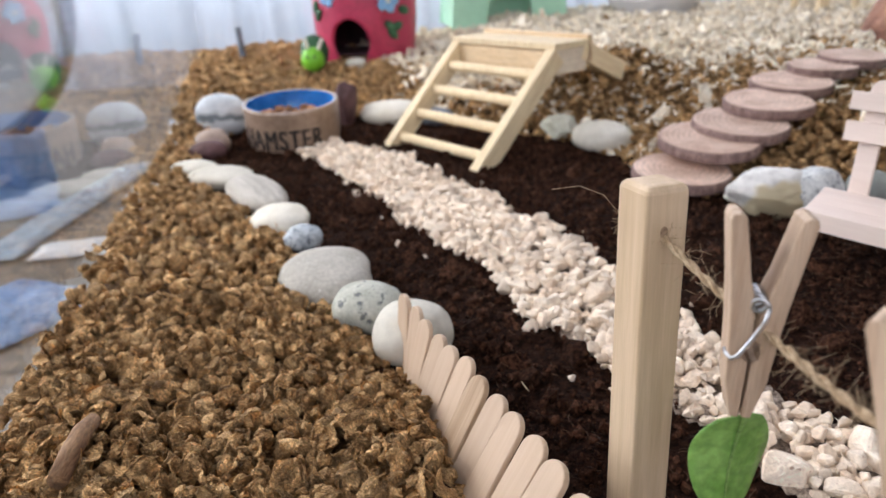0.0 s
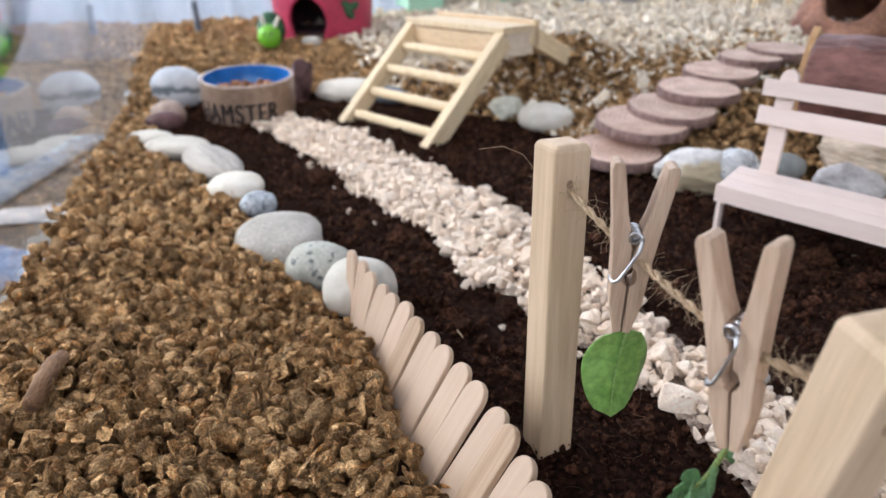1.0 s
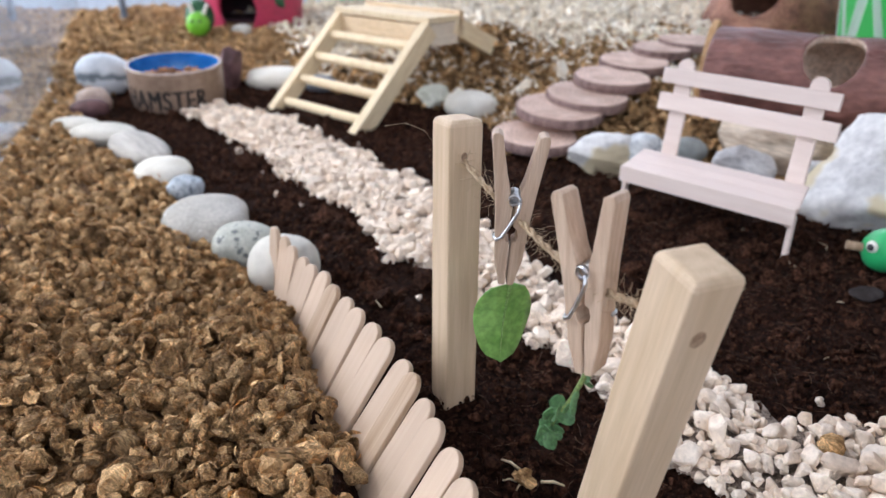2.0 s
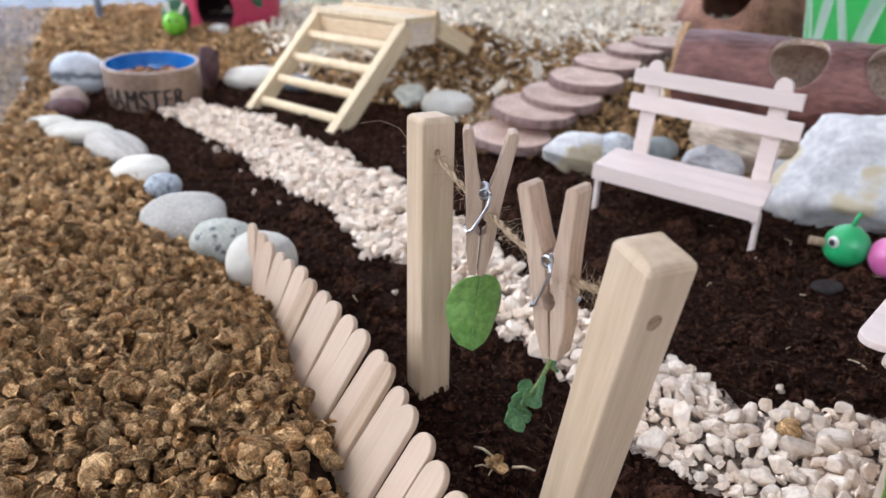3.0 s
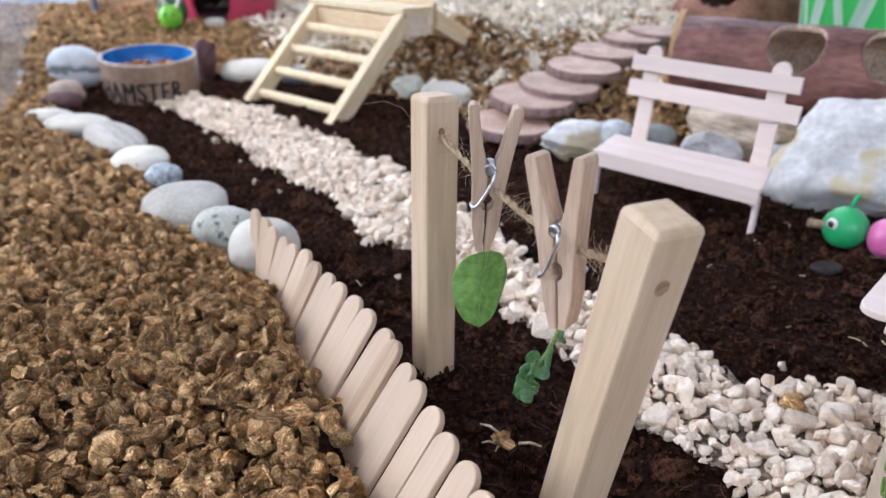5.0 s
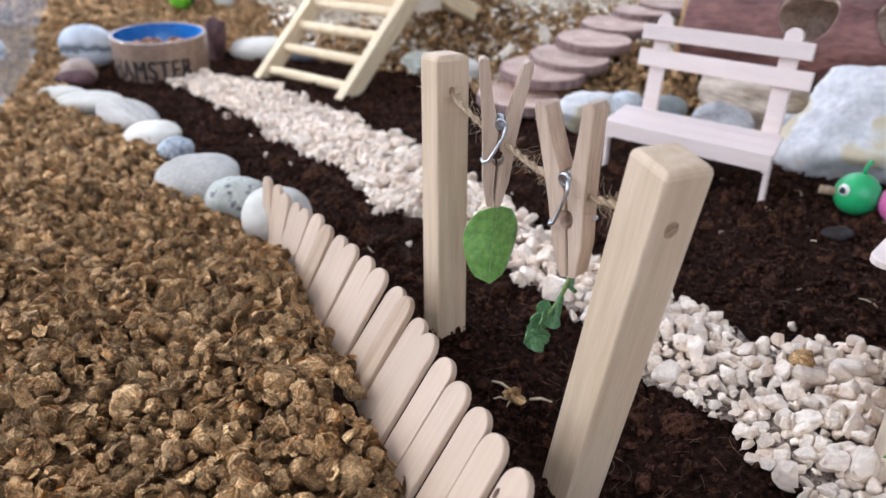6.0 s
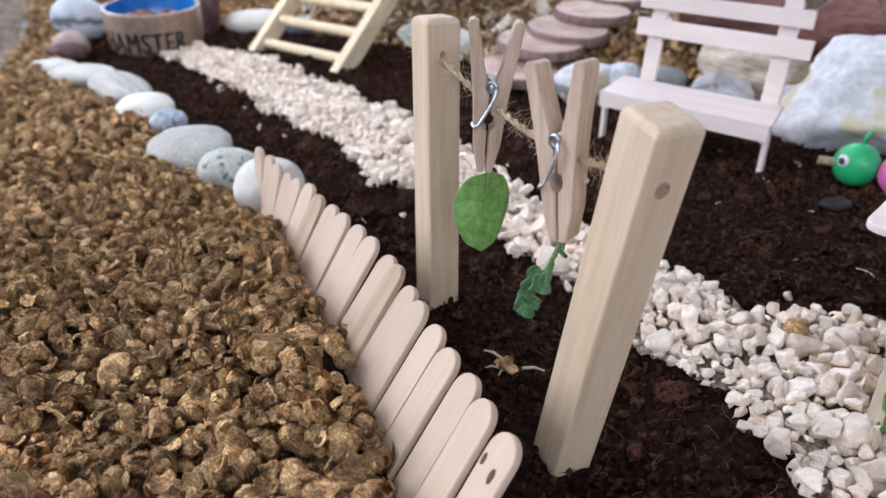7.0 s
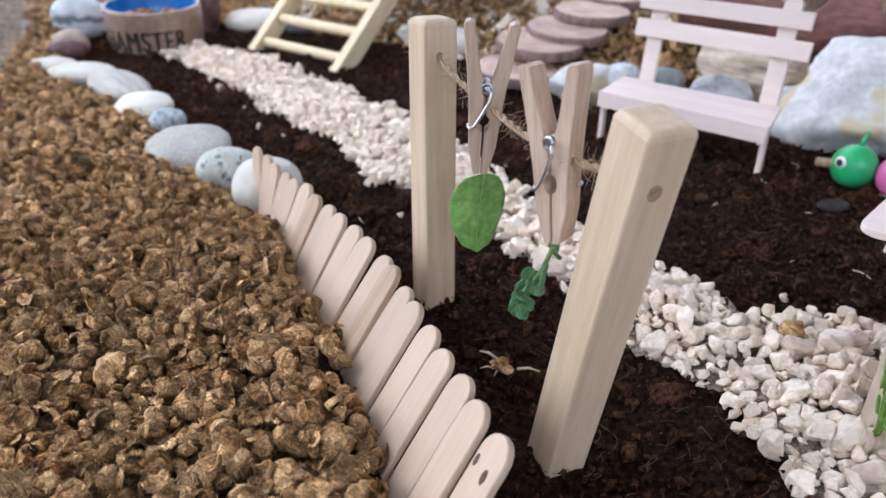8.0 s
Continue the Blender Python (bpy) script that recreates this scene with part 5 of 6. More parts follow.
def post(bottom, top, width, turn, label):
    d = Vector(top) - Vector(bottom)
    s = width
    L = d.length + 0.022
    # rings of a square with softened corners, drawn in at the top
    bm = bmesh.new()
    rings = []
    for z, inset in ((-L, 0.0), (-0.0017, 0.0), (-0.0008, 0.0003), (-0.0002, 0.0009), (0.0, 0.0016)):
        h, c = s / 2 - inset, 0.0007
        ring = []
        for qx, qy, a0 in ((1, 1, 0), (-1, 1, 90), (-1, -1, 180), (1, -1, 270)):
            for k in range(4):
                a = radians(a0 + 30 * k)
                ring.append(bm.verts.new((qx * (h - c) + c * math.cos(a), qy * (h - c) + c * math.sin(a), z)))
        rings.append(ring)
    for lo, hi in zip(rings, rings[1:]):
        for k in range(16):
            bm.faces.new((lo[k], lo[(k + 1) % 16], hi[(k + 1) % 16], hi[k]))
    bm.faces.new(rings[-1])
    bm.faces.new(rings[0][::-1])
    ob = part("post", bm, M_POST)
    lean = Vector((0, 0, 1)).rotation_difference(d.normalized()).to_matrix().to_4x4()
    ob.matrix_world = Matrix.Translation(top) @ lean @ pose(0, 0, 0, 0, 0, turn)
    return tagged(ob, label, "post", "clothes line posts")


POST_L = post((0.0552, 0.1467, 0.0), (0.0550, 0.1500, 0.0912), 0.01045, 19, "square pale wooden post with a twine hole, stuck in soil")
POST_R = post((0.0767, 0.0767, 0.0), (0.0810, 0.0593, 0.0885), 0.0110, 14.4, "square pale wooden post with a dark knot, stuck in soil")
bm = sphere(1, sub=3, scale=(0.0017, 0.0002, 0.0019))
kn = part("knot", bm, M_KNOT_HOLE, POST_R, "brown knot in the wood")
kn.matrix_parent_inverse = Matrix.Identity(4)
kn.matrix_local = pose(-0.0006, -0.00545, -0.0125)
# nothing is drilled: a flat brown inset paints the hole's shaded inside
bm = sphere(1, sub=3, scale=(0.0010, 0.0004, 0.0014))
kn = part("hole", bm, M_KNOT_HOLE, POST_L, "brown inset standing in for a drilled hole")
kn.matrix_local = pose(-0.0006, -0.0051, -0.0100)


def twine():
    rs = np.random.RandomState(5)
    ctrl = [Vector(p) for p in ((0.0515, 0.1575, 0.0800), (0.0549, 0.1485, 0.0810), (0.0602, 0.1285, 0.0772), (0.0642, 0.1130, 0.0752), (0.0672, 0.0960, 0.0745), (0.0708, 0.0790, 0.0747), (0.0762, 0.0690, 0.0752), (0.0803, 0.0621, 0.0756))]
    pts = []
    for i in range(len(ctrl) - 1):
        p0, p1, p2, p3 = ctrl[max(i - 1, 0)], ctrl[i], ctrl[i + 1], ctrl[min(i + 2, len(ctrl) - 1)]
        for k in range(24):
            s = k / 24
            pts.append(0.5 * ((2 * p1) + (p2 - p0) * s + (2 * p0 - 5 * p1 + 4 * p2 - p3) * s * s + (3 * p1 - p0 - 3 * p2 + p3) * s ** 3))
    t = thing("twine", pose(*pts[0]), "hairy brown jute twine strung between two posts", "twine")
    inv = Matrix.Translation(-pts[0])
    for s in range(2):
        line = []
        for i, p in enumerate(pts):
            d = (pts[min(i + 1, len(pts) - 1)] - pts[max(i - 1, 0)]).normalized()
            n1 = d.cross(Vector((0, 0, 1))).normalized()
            n2 = d.cross(n1)
            a = i * 0.55 + s * math.pi
            line.append(inv @ (p + (n1 * math.cos(a) + n2 * math.sin(a)) * 0.00042))
        part_me("strand", tube("strand", line, 0.00050, M_TWINE, 6), t)
    V, Fc = [], []
    for i in range(520):
        p = inv @ pts[rs.randint(len(pts))]
        if i < 60:
            p = inv @ Vector((0.0520, 0.1565, 0.0800))
        d = Vector(rs.normal(size=3)).normalized()
        L = rs.uniform(0.002, 0.006)
        line = [p + d * L * s + Vector(rs.normal(size=3)) * 0.0006 * s for s in (0, 0.3, 0.6, 1)]
        v, f = tube_arrays(line, 0.00005, 3)
        o = len(V)
        V += v
        Fc += [tuple(j + o for j in q) for q in f]
    part_me("fuzz", mesh_from("fuzz", V, Fc, M_TWINE), t)
    tail = [inv @ Vector(p) for p in ((0.0510, 0.1575, 0.0800), (0.047, 0.160, 0.0850), (0.042, 0.163, 0.0865), (0.036, 0.166, 0.0850))]
    part_me("loose_end", tube("loose_end", tail, 0.00006, M_TWINE, 4), t)
    return t


twine()


def clothes_peg(m, spread, label):
    """Spring peg, jaws down; its own z is its length and y the spring's axis."""
    t = thing("clothes_peg", m, label, "clothes peg", "pegs on the twine")
    dep = 0.0066
    for s in (-1, 1):
        # profile of one arm, inner side towards x = 0; the spring sits at z = 0
        out = [(0.0002, -0.0280), (0.0020, -0.0280), (0.0038, -0.0190), (0.0046, -0.0060), (0.0055, 0.0030), (0.0074, 0.0185), (0.0070, 0.0200), (0.0058, 0.0203), (0.0046, 0.0195),
               (0.0022, 0.0060), (0.0012, 0.0022), (0.0014, 0.0010), (0.0013, -0.0010), (0.0004, -0.0025), (0.0003, -0.0085), (0.0013, -0.0093), (0.0017, -0.0112), (0.0013, -0.0130), (0.0003, -0.0138)]
        out = [(x * s * 0.90, z * 0.77) for x, z in out]
        if s < 0:
            out = out[::-1]
        o = part("arm", prism(out, dep, 0.0003), M_PIN, t)
        o.matrix_local = pose(0, 0, -0.0215, 0, s * spread, 0) @ pose(0, 0, 0.0215)
    w = 0.00042
    pts = []
    for k in range(49):
        a = k / 48 * 6.2832 * 4
        pts.append((0.0013 * math.cos(a), -0.0040 + 0.0080 * k / 48, 0.0013 * math.sin(a)))
    part_me("spring", tube("spring", pts, w, M_STEEL, 6), t, "steel coil spring")
    for s, y in ((-1, -0.0043), (1, 0.0043)):
        line = [(0.0013, y, 0.0), (0.0010, y, -0.0024), (-0.0010, y, -0.0066), (-0.0024, y, -0.0091), (-0.0034, y, -0.0097), (-0.0039, y * 0.7, -0.0095), (-0.0040, y * 0.3, -0.0094)]
        line = [(x * (1 if s < 0 else -1), yy, z) for x, yy, z in line]
        part_me("wire", tube("wire", line, w, M_STEEL, 6), t, "bent steel wire")
    return t


clothes_peg(pose(0.0634, 0.1158, 0.0800, -3, 3, -12), 0.1, "small wooden spring peg holding a green leaf on twine")
clothes_peg(pose(0.0702, 0.0801, 0.0778, -3, -8, -46), 0.1, "small wooden spring peg holding a herb sprig on twine")


def leaf_mesh(name, L, w, curl, material, wave=0.0, seed=0):
    """A leaf hanging from the origin down -z, its face to -y."""
    bm = bmesh.new()
    nu, nv = 14, 9
    grid = []
    for i in range(nu + 1):
        s = i / nu
        half = w / 2 * math.sin(math.pi * min(1, s ** 0.86)) ** 0.44 if 0 < s < 1 else 0.0002
        row = []
        for j in range(nv):
            c = j / (nv - 1) * 2 - 1
            x = c * half
            y = -curl * L * (s - 0.5) ** 2 + 0.10 * abs(c) * half * 1.6 + wave * math.sin(s * 9 + c * 2 + seed) * abs(c) * 0.5
            row.append(bm.verts.new((x, y, -s * L)))
        grid.append(row)
    for i in range(nu):
        for j in range(nv - 1):
            bm.faces.new((grid[i][j], grid[i][j + 1], grid[i + 1][j + 1], grid[i + 1][j]))
    bmesh.ops.recalc_face_normals(bm, faces=bm.faces[:])
    bmesh.ops.solidify(bm, geom=bm.faces[:], thickness=0.00025)
    return bm


lt = thing("leaf", pose(0.0628, 0.1148, 0.0585, 0, 4, 8), "fresh green basil leaf hanging from a peg", "leaf")
part("blade", leaf_mesh("blade", 0.0228, 0.0152, 0.25, M_LEAF, 0.0008), M_LEAF, lt, smooth=True)
part_me("vein", tube("vein", [(0, -0.0022, 0.003), (0, -0.0018, -0.001), (0, -0.0009, -0.006), (0, -0.0003, -0.012), (0, -0.0008, -0.018), (0, -0.0012, -0.022)], [0.0005, 0.00040, 0.0003, 0.00022, 0.00015, 0.0001], M_VEIN, 6), lt, "pale green midrib")


def sprig():
    t = thing("herb_sprig", pose(0.0722, 0.0795, 0.0575), "small green herb sprig hanging from a peg", "herb")
    rs = np.random.RandomState(9)
    stem = [(0, 0, 0.004), (-0.001, -0.001, -0.003), (-0.0035, -0.001, -0.009), (-0.006, 0.0, -0.014), (-0.0075, 0.0005, -0.019)]
    part_me("stem", tube("stem", stem, [0.0006, 0.0006, 0.0005, 0.0004, 0.0003], M_STEM, 6), t)
    for i in range(6):
        p = Vector(stem[i // 2]).lerp(Vector(stem[i // 2 + 1]), 0.5 * (i % 2) + 0.2)
        L = rs.uniform(0.0036, 0.0052)
        o = part("leaflet", leaf_mesh("leaflet", L, L * 0.32, 0.4, M_SPRIG, 0.0003, i), M_SPRIG, t, smooth=True)
        o.matrix_local = Matrix.Translation(p) @ pose(0, 0, 0, rs.uniform(-30, 30), rs.uniform(-60, 60), rs.uniform(-50, 50))
    # two tufts of round leaves at the lower end
    for tuft, (centre, count) in enumerate((((-0.0058, 0.0, -0.0128), 6), ((-0.0075, 0.0005, -0.0180), 7))):
        for i in range(count):
            L = rs.uniform(0.0030, 0.0042)
            o = part("leaflet", leaf_mesh("leaflet", L, L * 0.86, 0.5, M_SPRIG, 0.0004, i + 9 * tuft), M_SPRIG, t, smooth=True)
            o.matrix_local = Matrix.Translation(centre) @ pose(0, 0, 0, rs.uniform(-45, 25), i * 360 / count + rs.uniform(-18, 18), rs.uniform(-30, 30))
    return t


sprig()

# ---- low fence of flat sticks along the husk bank ----


def stick_fence():
    t = thing("stick_fence", pose(0.0, 0.2, 0.0), "low leaning fence of flat pale wooden sticks between husks and soil", "fence")
    n = 20
    # tips and feet along the fence, which the husks push over more and more towards its near end
    tips = [(0, -0.004, 0.23, 0.0278), (5, 0.0161, 0.184, 0.029), (11, 0.0388, 0.1263, 0.03), (14, 0.0442, 0.0975, 0.0305), (17, 0.0502, 0.0665, 0.031), (19, 0.0532, 0.0455, 0.032)]
    feet = [(0, -0.0056, 0.2292, 0.008), (5, 0.0061, 0.1785, 0.0085), (11, 0.0227, 0.1178, 0.008), (14, 0.0281, 0.089, 0.0085), (17, 0.0341, 0.058, 0.009), (19, 0.0371, 0.037, 0.01)]

    def along_line(rows, i):
        return Vector([float(np.interp(i, [r[0] for r in rows], [r[k] for r in rows])) for k in (1, 2, 3)])

    rs = np.random.RandomState(15)
    meshes = []
    for L, wood in ((0.046, M_STICK), (0.048, M_STICK), (0.050, M_STICK), (0.048, M_STICK_BROWN)):
        b = prism(stick_outline(L, 0.0091, (False, True), 10), 0.0019, 0.0004)
        me = bpy.data.meshes.new("stick")
        b.to_mesh(me)
        b.free()
        me.materials.append(wood)
        meshes.append((L, me))
    inv = t.matrix_world.inverted()
    for i in range(n):
        tip, foot = along_line(tips, i), along_line(feet, i)
        tip.z += rs.uniform(-0.0012, 0.0012)
        up = (tip - foot).normalized()
        step = (along_line(tips, min(i + 1, n - 1)) - along_line(tips, max(i - 1, 0))).normalized()
        L, me = meshes[rs.randint(3)] if i not in (6, 12) else meshes[3]
        yax = up.cross(step).normalized()
        xax = yax.cross(up)
        m = Matrix((xax, yax, up)).transposed().to_4x4()
        m.translation = tip - up * L + yax * (0.0004 if i % 2 else -0.0004)
        o = part_me("stick", me, t)
        o.matrix_local = inv @ m
        if i == n - 1:
            for dx, dz, sx, sz in ((0.0012, -0.0085, 0.0009, 0.0017), (-0.0032, -0.0072, 0.0007, 0.0014)):
                kb = part("knot", sphere(1, sub=2, scale=(sx, 0.0003, sz)), M_DARKKNOT, o, "dark knot in the wood", smooth=True)
                kb.matrix_local = pose(dx, -0.0009, L + dz)
    return t


stick_fence()

# ---- bead caterpillar ----


def caterpillar():
    t = thing("toy_caterpillar", pose(0.2650, 0.2225, 0.0), "toy caterpillar of glossy green and pink wooden beads on soil", "toy")
    r = 0.0101
    d = Vector((0.0125, -0.0185, 0)).normalized()
    for i, (mm, k) in enumerate(((M_GREENBALL, 1.0), (M_PINKBALL, 0.96), (M_GREENBALL, 0.95), (M_PINKBALL, 0.92))):
        p = d * (0.0178 * i) + Vector((0.002 * math.sin(i * 1.7), 0, 0))
        b = part("head" if i == 0 else "bead", sphere(r * k, sub=4), mm, t, ("green", "pink", "green", "pink")[i] + " painted bead", smooth=True)
        b.matrix_local = pose(p.x, p.y, r * k - 0.001)
        if i == 0:
            e = part("eye", sphere(0.0029, sub=3, scale=(1, 0.45, 1)), M_CREAM, b, "white eye", smooth=True)
            e.matrix_local = pose(-0.0092, -0.0021, 0.0031, 0, 0, -77)
            pu = part("pupil", sphere(0.0017, sub=2, scale=(1, 0.5, 1)), M_BLACK, b, "black pupil", smooth=True)
            pu.matrix_local = pose(-0.0102, -0.0024, 0.0031, 0, 0, -77)
            part_me("feeler", tube("feeler", [(0.001, 0, 0.0095), (0.0015, 0, 0.0132), (0.0035, 0, 0.0160)], [0.0010, 0.0009, 0.0011], M_GREENBALL, 8), b)
    o = part("tail", rod((0, 0, 0), (-0.0062, 0.0030, 0.0005), 0.0021, 12), M_STICK_BROWN, t, "pale wooden nose peg")
    o.matrix_local = pose(-0.0088, 0.0036, 0.0095)
    return t


caterpillar()

# ---- small painted hut with a roof of sticks ----


def hut():
    t = thing("toy_hut", pose(0.1506, 0.0663, 0.0, 0, 0, -101), "small wooden hut painted with a green vine, stick roof", "toy house")
    L, D, H = 0.055, 0.050, 0.0475
    part("wall", box(L, 0.004, H + 0.02, (L / 2, 0.002, H / 2 - 0.01), 0.0005), M_PANEL, t)
    part("wall", box(L, 0.004, H + 0.02, (L / 2, D - 0.002, H / 2 - 0.01), 0.0005), M_PANEL, t)
    for x in (0.002, L - 0.002):
        part("wall", box(0.004, D - 0.0084, H + 0.02, (x, D / 2, H / 2 - 0.01), 0.0005), M_PANEL, t)
    skew = pose(-0.0018, 0.0003, 0, 0, 0, 47.4)
    for y in (0.010, 0.040):
        o = part("batten", box(0.066, 0.009, 0.0022, (0.0265, y, H + 0.0011), 0.0004), M_BENCH, t)
        o.matrix_local = skew
    for i, y in enumerate((0.0, -0.0094, -0.0090, -0.0100, -0.0085, -0.0095, -0.0090)):
        o = part("roof_stick", prism(stick_outline(0.066, 0.0104, (True, True), 10), 0.0020, 0.0004), M_BENCH, t)
        o.matrix_local = skew @ pose(-0.0085 + 0.0108 * i, y + 0.0065, H + 0.0034, -90, 0, 0)
    rs = np.random.RandomState(4)
    vine = [(0.0060, -0.0002, 0.001), (0.0085, -0.0002, 0.010), (0.0070, -0.0002, 0.019), (0.0110, -0.0002, 0.028), (0.0090, -0.0002, 0.040)]
    part_me("vine", tube("vine", vine, 0.0010, M_VINE, 6), t, "painted green vine")
    for twig in ([(0.0070, -0.0002, 0.019), (0.0040, -0.0002, 0.025), (0.0035, -0.0002, 0.033)], [(0.0075, -0.0002, 0.021), (0.013, -0.0002, 0.024), (0.018, -0.0002, 0.030)]):
        part_me("vine", tube("vine", twig, 0.0011, M_VINE, 6), t, "painted green vine")
    for i in range(30):
        p = vine[i % 5]
        q = part("painted_leaf", sphere(1, sub=2, scale=(0.0026, 0.0003, 0.0008)), M_VINE, t, smooth=True)
        q.matrix_local = pose(p[0] + rs.uniform(-0.004, 0.004), -0.0001, p[2] + rs.uniform(-0.005, 0.005), 0, rs.uniform(0, 180), 0)
    q = part("painted_flower", sphere(1, sub=2, scale=(0.0018, 0.0005, 0.0018)), M_RED, t, "dark red painted flower", smooth=True)
    q.matrix_local = pose(0.0100, -0.0003, 0.0205)
    return t


hut()

# ---- log tunnel ----


def shell_with_holes(nu, nv, point, holes):
    """A curved shell over (u, v) with round holes cut where the test says so, given thickness."""
    V, Fc = [], []
    for i in range(nu + 1):
        for j in range(nv):
            V.append(point(i / nu, j / nv))
    for i in range(nu):
        for j in range(nv):
            q = (i * nv + j, i * nv + (j + 1) % nv, (i + 1) * nv + (j + 1) % nv, (i + 1) * nv + j)
            c = sum((Vector(V[k]) for k in q), Vector()) / 4
            if not holes(c):
                Fc.append(q)
    bm = bmesh.new()
    vs = [bm.verts.new(p) for p in V]
    for q in Fc:
        bm.faces.new([vs[k] for k in q])
    bmesh.ops.delete(bm, geom=[v for v in bm.verts if not v.link_faces], context="VERTS")
    rim = [v for v in bm.verts if v.is_boundary]
    for _ in range(4):
        for v in rim:
            nb = [e.other_vert(v) for e in v.link_edges if e.is_boundary]
            if len(nb) == 2:
                v.co = v.co * 0.4 + (nb[0].co + nb[1].co) * 0.3
    bmesh.ops.recalc_face_normals(bm, faces=bm.faces[:])
    return bm


def log_tunnel():
    L, R = 0.26, 0.0285
    t = thing("log_tunnel", pose(0.2730, 0.4150, 0.0560, 0, 0, -43), "reddish-brown log tunnel with round holes in its side", "tunnel")

    def point(u, v):
        a = 2 * math.pi * v
        r = R * (1 + 0.025 * noise.noise(Vector((u * 9, math.cos(a) * 1.5, math.sin(a) * 1.5))) + 0.015 * noise.noise(Vector((u * 30, math.cos(a) * 6, math.sin(a) * 6))))
        return (u * L, r * math.cos(a), r * math.sin(a))

    side = Vector((0, -0.70, 0.714))

    def holes(c):
        for hx in (0.072, 0.125, 0.185):
            turn = Vector((c.y, c.z)).angle(Vector((side.y, side.z)))
            if ((c.x - hx) / 0.0162) ** 2 + (R * turn / 0.0212) ** 2 < 1:
                return True
        return False

    o = part("shell", shell_with_holes(130, 96, point, holes), M_LOG, t, smooth=True)
    s = o.modifiers.new("thickness", "SOLIDIFY")
    s.thickness, s.offset = 0.0040, -1
    o.data.materials.append(M_LOG_IN)
    s.material_offset, s.material_offset_rim = 1, 1
    # end plate: a pointed tan board with an arched opening
    out = [(-0.0175, -0.030), (-0.0185, -0.005), (-0.0150, 0.014), (-0.0080, 0.027), (0, 0.0325), (0.0080, 0.027), (0.0150, 0.014), (0.0185, -0.005), (0.0175, -0.030)]
    inn = [(0.0085, -0.030), (0.0085, -0.004), (0.006, 0.004), (0, 0.008), (-0.006, 0.004), (-0.0085, -0.004), (-0.0085, -0.030)]
    bm = prism(out + inn, 0.0045, 0.0004)
    e = part("end_plate", bm, M_TAN, t, "tan wooden end plate with an arched doorway")
    e.matrix_local = pose(-0.0030, 0, 0, 0, 0, 90)
    return t


log_tunnel()

# ---- coconut hide behind the log ----


def coconut():
    t = thing("coconut_hide", pose(0.4440, 0.6330, 0.040), "rough reddish-brown coconut shell hide with a hole", "hide")
    R = 0.066

    def point(u, v):
        a, b = 2 * math.pi * v, (u * 0.985 + 0.015) * math.pi * 0.62
        p = Vector((math.sin(b) * math.cos(a), math.sin(b) * math.sin(a), math.cos(b)))
        r = R * (1 + 0.03 * noise.noise(p * 4) + 0.012 * noise.noise(p * 13))
        return (p.x * r, p.y * r, p.z * r * 1.02 + 0.010)

    hole = Vector((-0.66, -0.50, 0.72)).normalized() * R

    def holes(c):
        return (c - hole - Vector((0, 0, 0.01))).length < 0.024

    o = part("shell", shell_with_holes(70, 110, point, holes), M_COCO, t, smooth=True)
    s = o.modifiers.new("thickness", "SOLIDIFY")
    s.thickness, s.offset = 0.005, -1
    return t


coconut()

# ---- green tub with white zigzag ----


def green_tub():
    x, y = 0.4660, 0.4600
    t = thing("green_tub", pose(x, y, 0.045, 0, 0, 42), "bright green plastic tub with white zigzag stripes", "tub")
    prof = [(0, 0), (0.056, 0), (0.058, 0.003), (0.066, 0.075), (0.068, 0.078), (0.068, 0.081), (0.064, 0.081), (0.062, 0.075), (0.054, 0.005), (0, 0.004)]
    part("body", lathe(prof, 72), M_BOXGREEN, t, smooth=True)
    for i in range(11):
        a = 2 * math.pi * i / 11
        for s, w in ((-1, 0.0065), (1, 0.0100)):
            bm = bmesh.new()
            q = []
            for z, da in ((0.006, 0.0), (0.068, s * 0.24)):
                r = 0.0592 + z * 0.103 + 0.0004
                for k in (-1, 1):
                    aa = a + da + k * w * 0.55 / r
                    q.append((r * math.cos(aa), r * math.sin(aa), z))
            vs = [bm.verts.new(p) for p in (q[0], q[1], q[3], q[2])]
            bm.faces.new(vs)
            bmesh.ops.solidify(bm, geom=bm.faces[:], thickness=0.0004)
            part("stripe", bm, M_STRIPE, t)
    return t


green_tub()

# ---- round pink house with flowers ----


